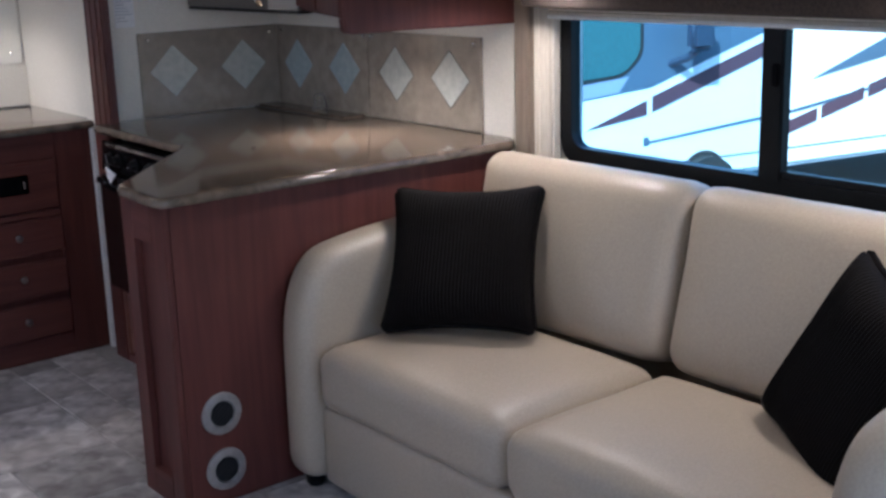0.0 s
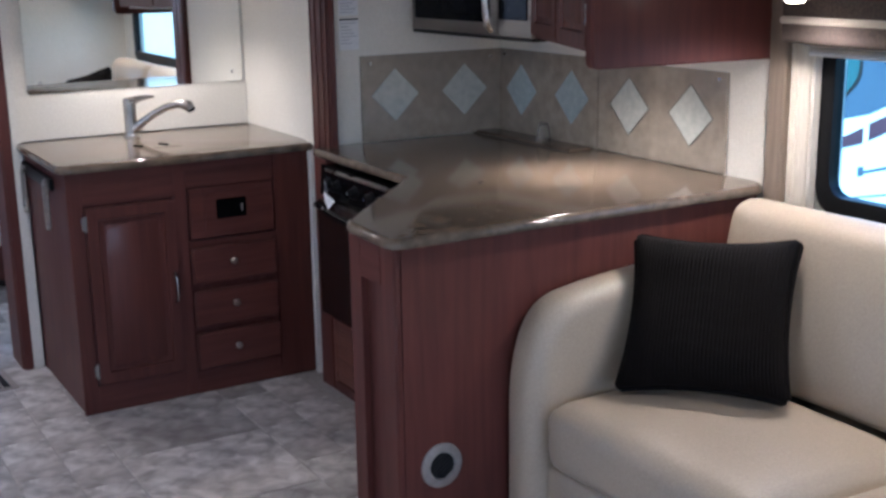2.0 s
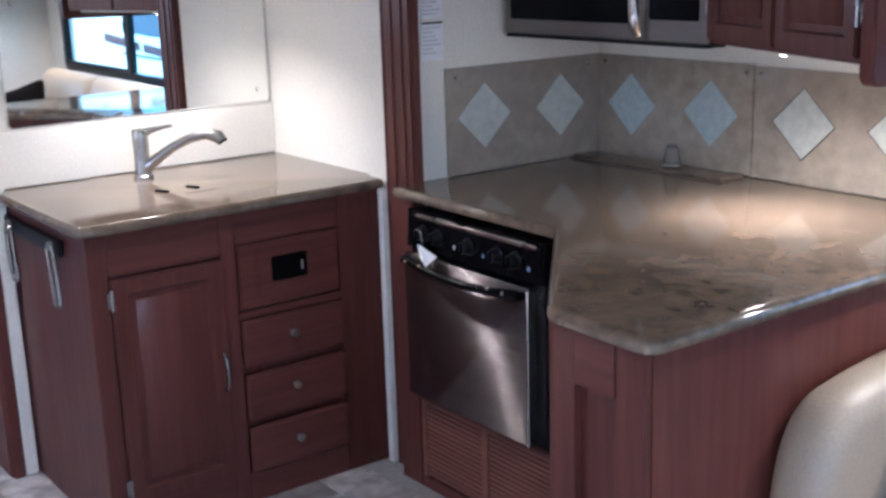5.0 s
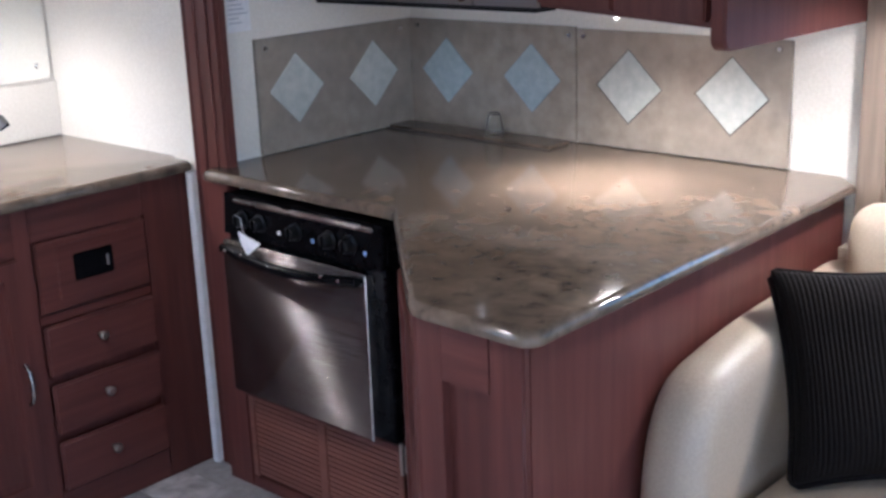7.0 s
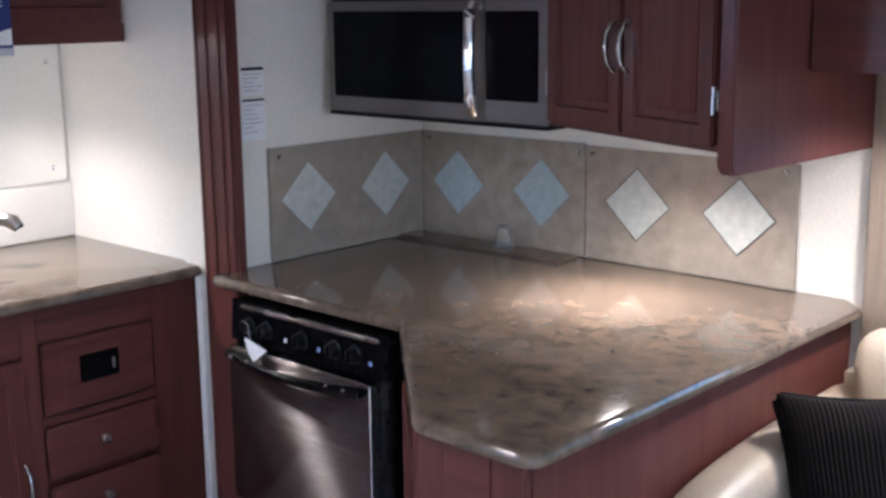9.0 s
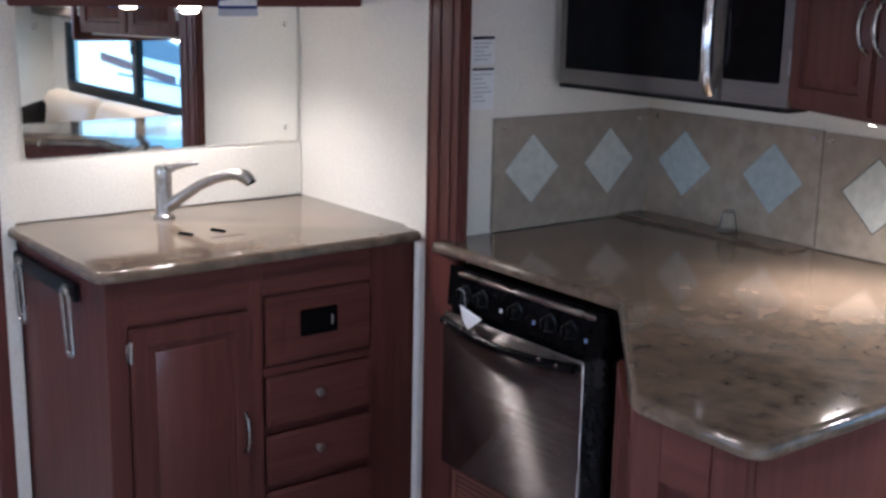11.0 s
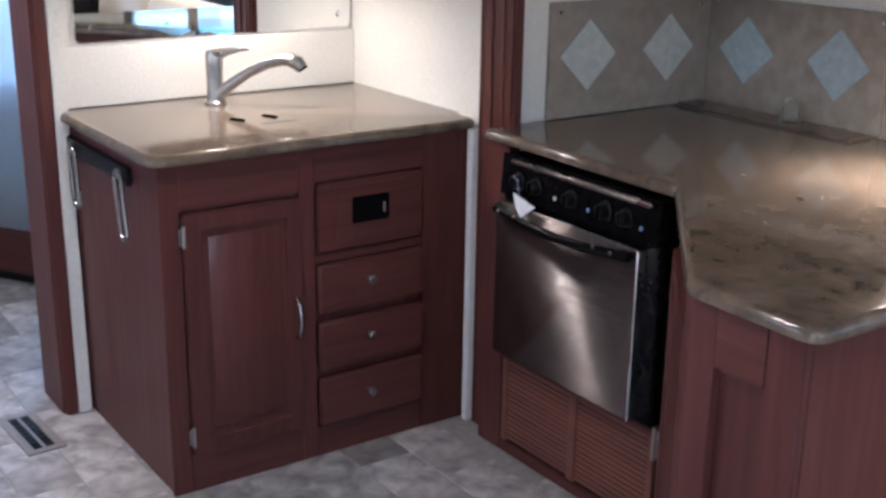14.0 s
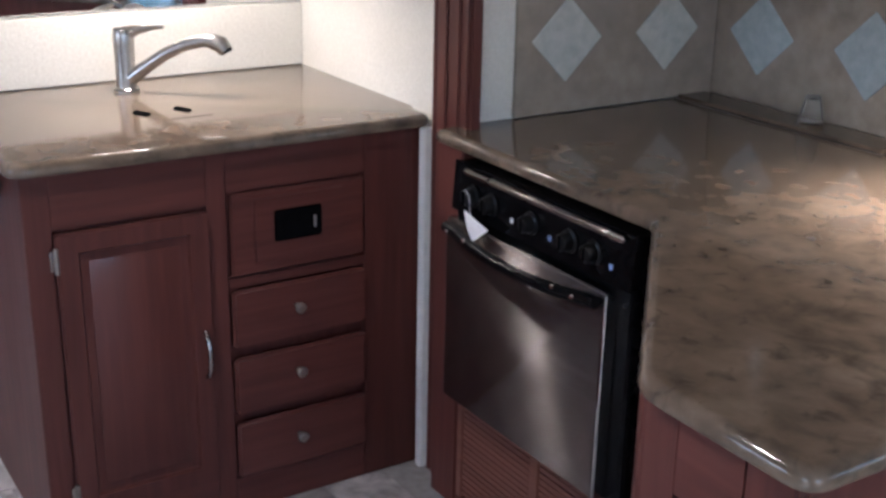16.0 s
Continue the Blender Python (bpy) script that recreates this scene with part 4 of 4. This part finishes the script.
part("switch", boxed((1.742, 4.371, 0.686), (1.748, 4.375, 0.714), 0.001), RING, so, "grey rocker switch")
sink_top = structure("worktop_sink", worktop_slab(rounded([(1.088, 4.362), (2.050, 4.362), (2.050, 4.450), (2.078, 4.480), (2.078, 5.090), (1.088, 5.090)], [0.05, 0.04, 0, 0, 0, 0], 6), 0.885, 0.913), STONE, "glossy tan stone-look worktop over the sink cabinet", "worktop")
part("sink_cover_seam", boxed((1.50, 4.596, 0.9126), (1.60, 4.598, 0.9146)), GROUT, sink_top)
def finger_slot(x, y):
    pts = []
    for k in range(18):
        u = math.cos(k / 18 * math.tau)
        w = 0.016 * math.copysign(1 - u * u, math.sin(k / 18 * math.tau)) + 0.004 * math.sin(u * 3)
        pts.append((x + w, y - 0.035 * u))
    part("finger_slot", prism(pts, 0.9126, 0.9146), SLOT, sink_top)
finger_slot(1.463, 4.678)
finger_slot(1.559, 4.675)
splash2 = structure("sink_backsplash", boxed((1.115, 5.050, 0.915), (2.0515, 5.061, 1.084), 0.002), WALL, "low cream backsplash panel under the mirror", "backsplash")

bracket = thing("flip_top_bracket", (1.11, 4.83, 0.75), "black bar with two chrome folding loops on the cabinet side", "bracket")
part("bar", boxed((1.100, 4.56, 0.800), (1.114, 5.03, 0.845), 0.003), BLACK_PLASTIC, bracket)
for y in (4.605, 4.965):
    loop = rounded([(y - 0.084, 0.672), (y - 0.044, 0.668), (y + 0.022, 0.825), (y - 0.026, 0.828)], 0.02, 4)
    part("loop", tube([(1.092 - 0.012 * (0.825 - p[1]) / 0.15, p[0], p[1]) for p in loop], 0.0065, 8, True), NICKEL, bracket)
    part("bracket_foot", boxed((1.088, y - 0.018, 0.812), (1.102, y + 0.014, 0.838), 0.003), NICKEL, bracket)

faucet = thing("faucet", (1.512, 4.925, 0.914), "brushed nickel single-lever pull-out kitchen faucet", "faucet")
part("base_ring", lathe([(0.031, 0), (0.031, 0.006), (0.026, 0.010)], 28, pose(1.512, 4.925, 0.914)), NICKEL, faucet)
part("column", lathe([(0.0245, 0.005), (0.024, 0.08), (0.025, 0.115), (0.026, 0.142), (0.022, 0.153), (0.008, 0.156)], 28, pose(1.512, 4.925, 0.914)), NICKEL, faucet)
sp = [(1.520, 4.915, 0.945), (1.552, 4.885, 0.978), (1.590, 4.850, 1.012), (1.628, 4.815, 1.036), (1.660, 4.786, 1.048), (1.682, 4.766, 1.046)]
spout = part("spout", tube(sp, [0.018, 0.016, 0.0145, 0.0145, 0.016, 0.018], 16), NICKEL, faucet)
part("spray_head", tube([(1.678, 4.770, 1.047), (1.694, 4.756, 1.040), (1.702, 4.748, 1.026)], [0.019, 0.021, 0.018], 16), NICKEL, spout)
part("nozzle", tube([(1.701, 4.749, 1.030), (1.7045, 4.7455, 1.0215)], [0.0165, 0.0145], 16), BLACK_PLASTIC, spout)
part("lever", tube([(1.512, 4.925, 1.052), (1.540, 4.902, 1.066), (1.570, 4.876, 1.074), (1.592, 4.858, 1.076)], [0.020, 0.013, 0.008, 0.005], 14), NICKEL, faucet)

mirror = thing("mirror", (1.60, 5.06, 1.088), "frameless wall mirror above the sink", "mirror")
part("glass", upright(rounded([(1.155, 1.092), (2.040, 1.092), (2.040, 1.524), (1.155, 1.524)], 0.018, 4), 5.054, 5.061, 0.003), MIRROR, mirror)
for x in (1.205, 1.998):
    for z in (1.135, 1.462):
        part("screw", lathe([(0.009, 0), (0.007, 0.004)], 14, pose(x, 5.053, z, 90)), CHROME, mirror)

upper = thing("wall_cabinet", (1.54, 4.88, 1.52), "dark cherry wall cabinet above the sink mirror", "cabinet")
part("body", boxed((1.028, 4.715, 1.540), (2.050, 5.060, 2.055), 0.003), CHERRY_H, upper)
part("bottom_rail", boxed((1.026, 4.697, 1.525), (2.051, 4.716, 1.580), 0.004), CHERRY_H, upper)
part("underside_panel", boxed((1.045, 4.716, 1.530), (2.048, 5.058, 1.541)), WALL, upper)
for k in range(2):
    m = Matrix.Translation((1.040 + k * 0.508, 4.712, 1.580))
    d = part("door", panel_slab(0.495, 0.465, 0.019, 0.055, m), CHERRY, upper)
    part("raised_panel", raised_field(0.495, 0.465, 0.019, 0.055, m), CHERRY, d)

def puck(x, y, z, label):
    root = thing("puck_light", (x, y, z), label, "light", "small recessed lights")
    part("rim", lathe([(0.030, 0.0), (0.042, -0.001), (0.044, 0.006), (0.030, 0.006)], 32, pose(x, y, z - 0.004)), CHROME, root)
    lens = part("lens", lathe([(0.001, -0.016), (0.018, -0.015), (0.027, -0.010), (0.030, -0.003), (0.030, 0.002), (0.001, 0.002)], 28, pose(x, y, z + 0.004)), GLOW, root)
    lens.visible_shadow = False
puck(1.57, 4.84, 1.514, "lit round recessed light under the wall cabinet")
puck(2.47, 3.24, 1.318, "lit round recessed light under the angled cabinet")
for py in (2.47, 1.27):
    puck(2.54, py, 1.474, "lit round recessed light under the cabinet above the sofa")
for px, py in ((0.75, 3.75), (0.75, 2.05), (2.30, 0.95), (0.9, 0.2), (0.75, 5.20)):
    puck(px, py, 2.054 if px < 2 else 1.974, "lit round recessed ceiling light")

leaflet = thing("hanging_tag", (1.635, 4.69, 1.50), "blue and white printed card hanging on the cabinet", "tag")
part("card", boxed((1.575, 4.674, 1.500), (1.693, 4.677, 1.760), 0.001, 1), PAPER_BLUE, leaflet)
part("oval", upright([(1.634 + 0.036 * math.cos(a), 1.690 + 0.018 * math.sin(a)) for a in [k / 20 * math.tau for k in range(20)]], 4.672, 4.674), PAPER, leaflet)
part("green_patch", upright([(1.624 + 0.020 * math.cos(a), 1.688 + 0.010 * math.sin(a)) for a in [k / 16 * math.tau for k in range(16)]], 4.6705, 4.672), PAPER_GREEN, leaflet)
part("white_wave", upright([(1.578, 1.528), (1.690, 1.528), (1.690, 1.572), (1.650, 1.560), (1.610, 1.545), (1.578, 1.540)], 4.672, 4.674), PAPER, leaflet)
part("grey_foot", boxed((1.575, 4.672, 1.500), (1.693, 4.674, 1.520)), INK, leaflet)
words = bpy.data.curves.new("print", "FONT")
words.body, words.size, words.align_x, words.extrude = "FREE", 0.036, "CENTER", 0.0004
wob = new("print_text", words)
words.materials.append(PAPER)
wob.matrix_basis = ROOT[leaflet] @ pose(1.634, 4.6725, 1.628, 90)
wob.parent = leaflet

# ---- doorway to the rear, open glazed door ----
swing = thing("door_1", (1.035, 6.735, 0.0), "cherry framed door with frosted glass standing open", "door", kind="structure", rz=-57.5)
W = swing.matrix_basis
def on_door(bm):
    bm.transform(W)
    return bm
part("stile", on_door(boxed((0.0, -0.035, 0.01), (0.235, 0, 1.95), 0.004)), CHERRY, swing)
part("stile", on_door(boxed((0.615, -0.035, 0.01), (0.70, 0, 1.95), 0.004)), CHERRY, swing)
part("rail", on_door(boxed((0.235, -0.035, 0.01), (0.615, 0, 0.215), 0.004)), CHERRY_H, swing)
part("rail", on_door(boxed((0.235, -0.035, 1.82), (0.615, 0, 1.95), 0.004)), CHERRY_H, swing)
part("glass", on_door(boxed((0.230, -0.022, 0.21), (0.620, -0.014, 1.825))), FROSTED, swing)
part("kick_strip", on_door(boxed((0.02, -0.038, 0.01), (0.68, -0.035, 0.04), 0.001)), BLACK_PLASTIC, swing)

bed = thing("bed", (1.45, 7.2, 0.0), "grey covered bed in the rear room behind frosted glass", "bed")
part("mattress", soft_box((0.92, 1.4, 0.60), 0.08, 0.02, 8, 2, pose(1.58, 7.46, 0.42)), INK, bed)
part("base", boxed((1.14, 6.78, 0.0), (2.03, 8.1, 0.2), 0.01), CHERRY_H, bed)

vent = thing("floor_vent", (0.91, 4.965, 0.0), "flat metal heating register set in the floor", "vent")
VM = pose(0.912, 4.965, 0.0, 0, 0, 3)
bm = bmesh.new()
for lo, hi in (((-0.055, -0.14, 0), (-0.030, 0.14, 0.006)), ((0.030, -0.14, 0), (0.055, 0.14, 0.006)), ((-0.030, -0.14, 0), (0.030, -0.115, 0.006)), ((-0.030, 0.115, 0), (0.030, 0.14, 0.006))):
    box(bm, lo, hi, 0.001, 1)
bm.transform(VM)
part("frame", bm, VENT_METAL, vent)
bm = boxed((-0.030, -0.115, 0.0), (0.030, 0.115, 0.0015))
bm.transform(VM)
part("duct", bm, BLACK_PLASTIC, vent)
bm = boxed((-0.005, -0.115, 0.001), (0.005, 0.115, 0.005), 0.001, 1)
bm.transform(VM)
part("bar", bm, VENT_METAL, vent)
for side in (-1, 1):
    for k in range(9):
        bm = boxed((side * 0.0175 - 0.0125, -0.105 + k * 0.0255, 0.0012), (side * 0.0175 + 0.0125, -0.102 + k * 0.0255, 0.0035))
        bm.transform(VM)
        part("slat", bm, BLACK_PLASTIC, vent)

# ---- floor tiles ----
U, GAP, SHEETS = 0.165, 0.0022, {}
def tile_mesh(w, h):
    if (w, h) not in SHEETS:
        x, y, c = w * U / 2 - GAP, h * U / 2 - GAP, 0.002
        data = bpy.data.meshes.new("tile")
        data.from_pydata([(-x, -y, -0.003), (x, -y, -0.003), (x, y, -0.003), (-x, y, -0.003), (-x + c, -y + c, 0), (x - c, -y + c, 0), (x - c, y - c, 0), (-x + c, y - c, 0)], [],
                         [(4, 5, 6, 7), (0, 1, 5, 4), (1, 2, 6, 5), (2, 3, 7, 6), (3, 0, 4, 7)])
        data.materials.append(TILE)
        SHEETS[(w, h)] = data
    return SHEETS[(w, h)]
rng = random.Random(7)
X0, Y0, NX, NY = -1.035, -2.49, 24, 65
taken, far_v, far_f = set(), [], []
for j in range(NY):
    for i in range(NX):
        if (i, j) in taken:
            continue
        for w, h in rng.sample([(2, 2), (3, 2), (2, 1), (2, 2), (3, 3), (1, 2)], 6) + [(2, 1), (1, 1)]:
            cells = {(i + a, j + b) for a in range(w) for b in range(h)}
            if not cells & taken and i + w <= NX and j + h <= NY:
                break
        taken |= cells
        cx, cy = X0 + (i + w / 2) * U, Y0 + (j + h / 2) * U
        if -0.1 < cx < 2.1 and 2.6 < cy < 7.0:
            t = new("tile", tile_mesh(w, h))
            t.parent, t.location = floor, (cx, cy, 0)
        elif cx < 2.1:
            x, y, b = w * U / 2 - GAP, h * U / 2 - GAP, len(far_v)
            far_v += [(cx - x, cy - y, -0.0005), (cx + x, cy - y, -0.0005), (cx + x, cy + y, -0.0005), (cx - x, cy + y, -0.0005)]
            far_f.append((b, b + 1, b + 2, b + 3))
data = bpy.data.meshes.new("far_tiles")
data.from_pydata(far_v, [], far_f)
data.materials.append(TILE)
ft = new("far_tiles", data)
ft.parent = floor
tagged(ft, "grey-brown vinyl floor tiles further along the aisle", kind="stuff")
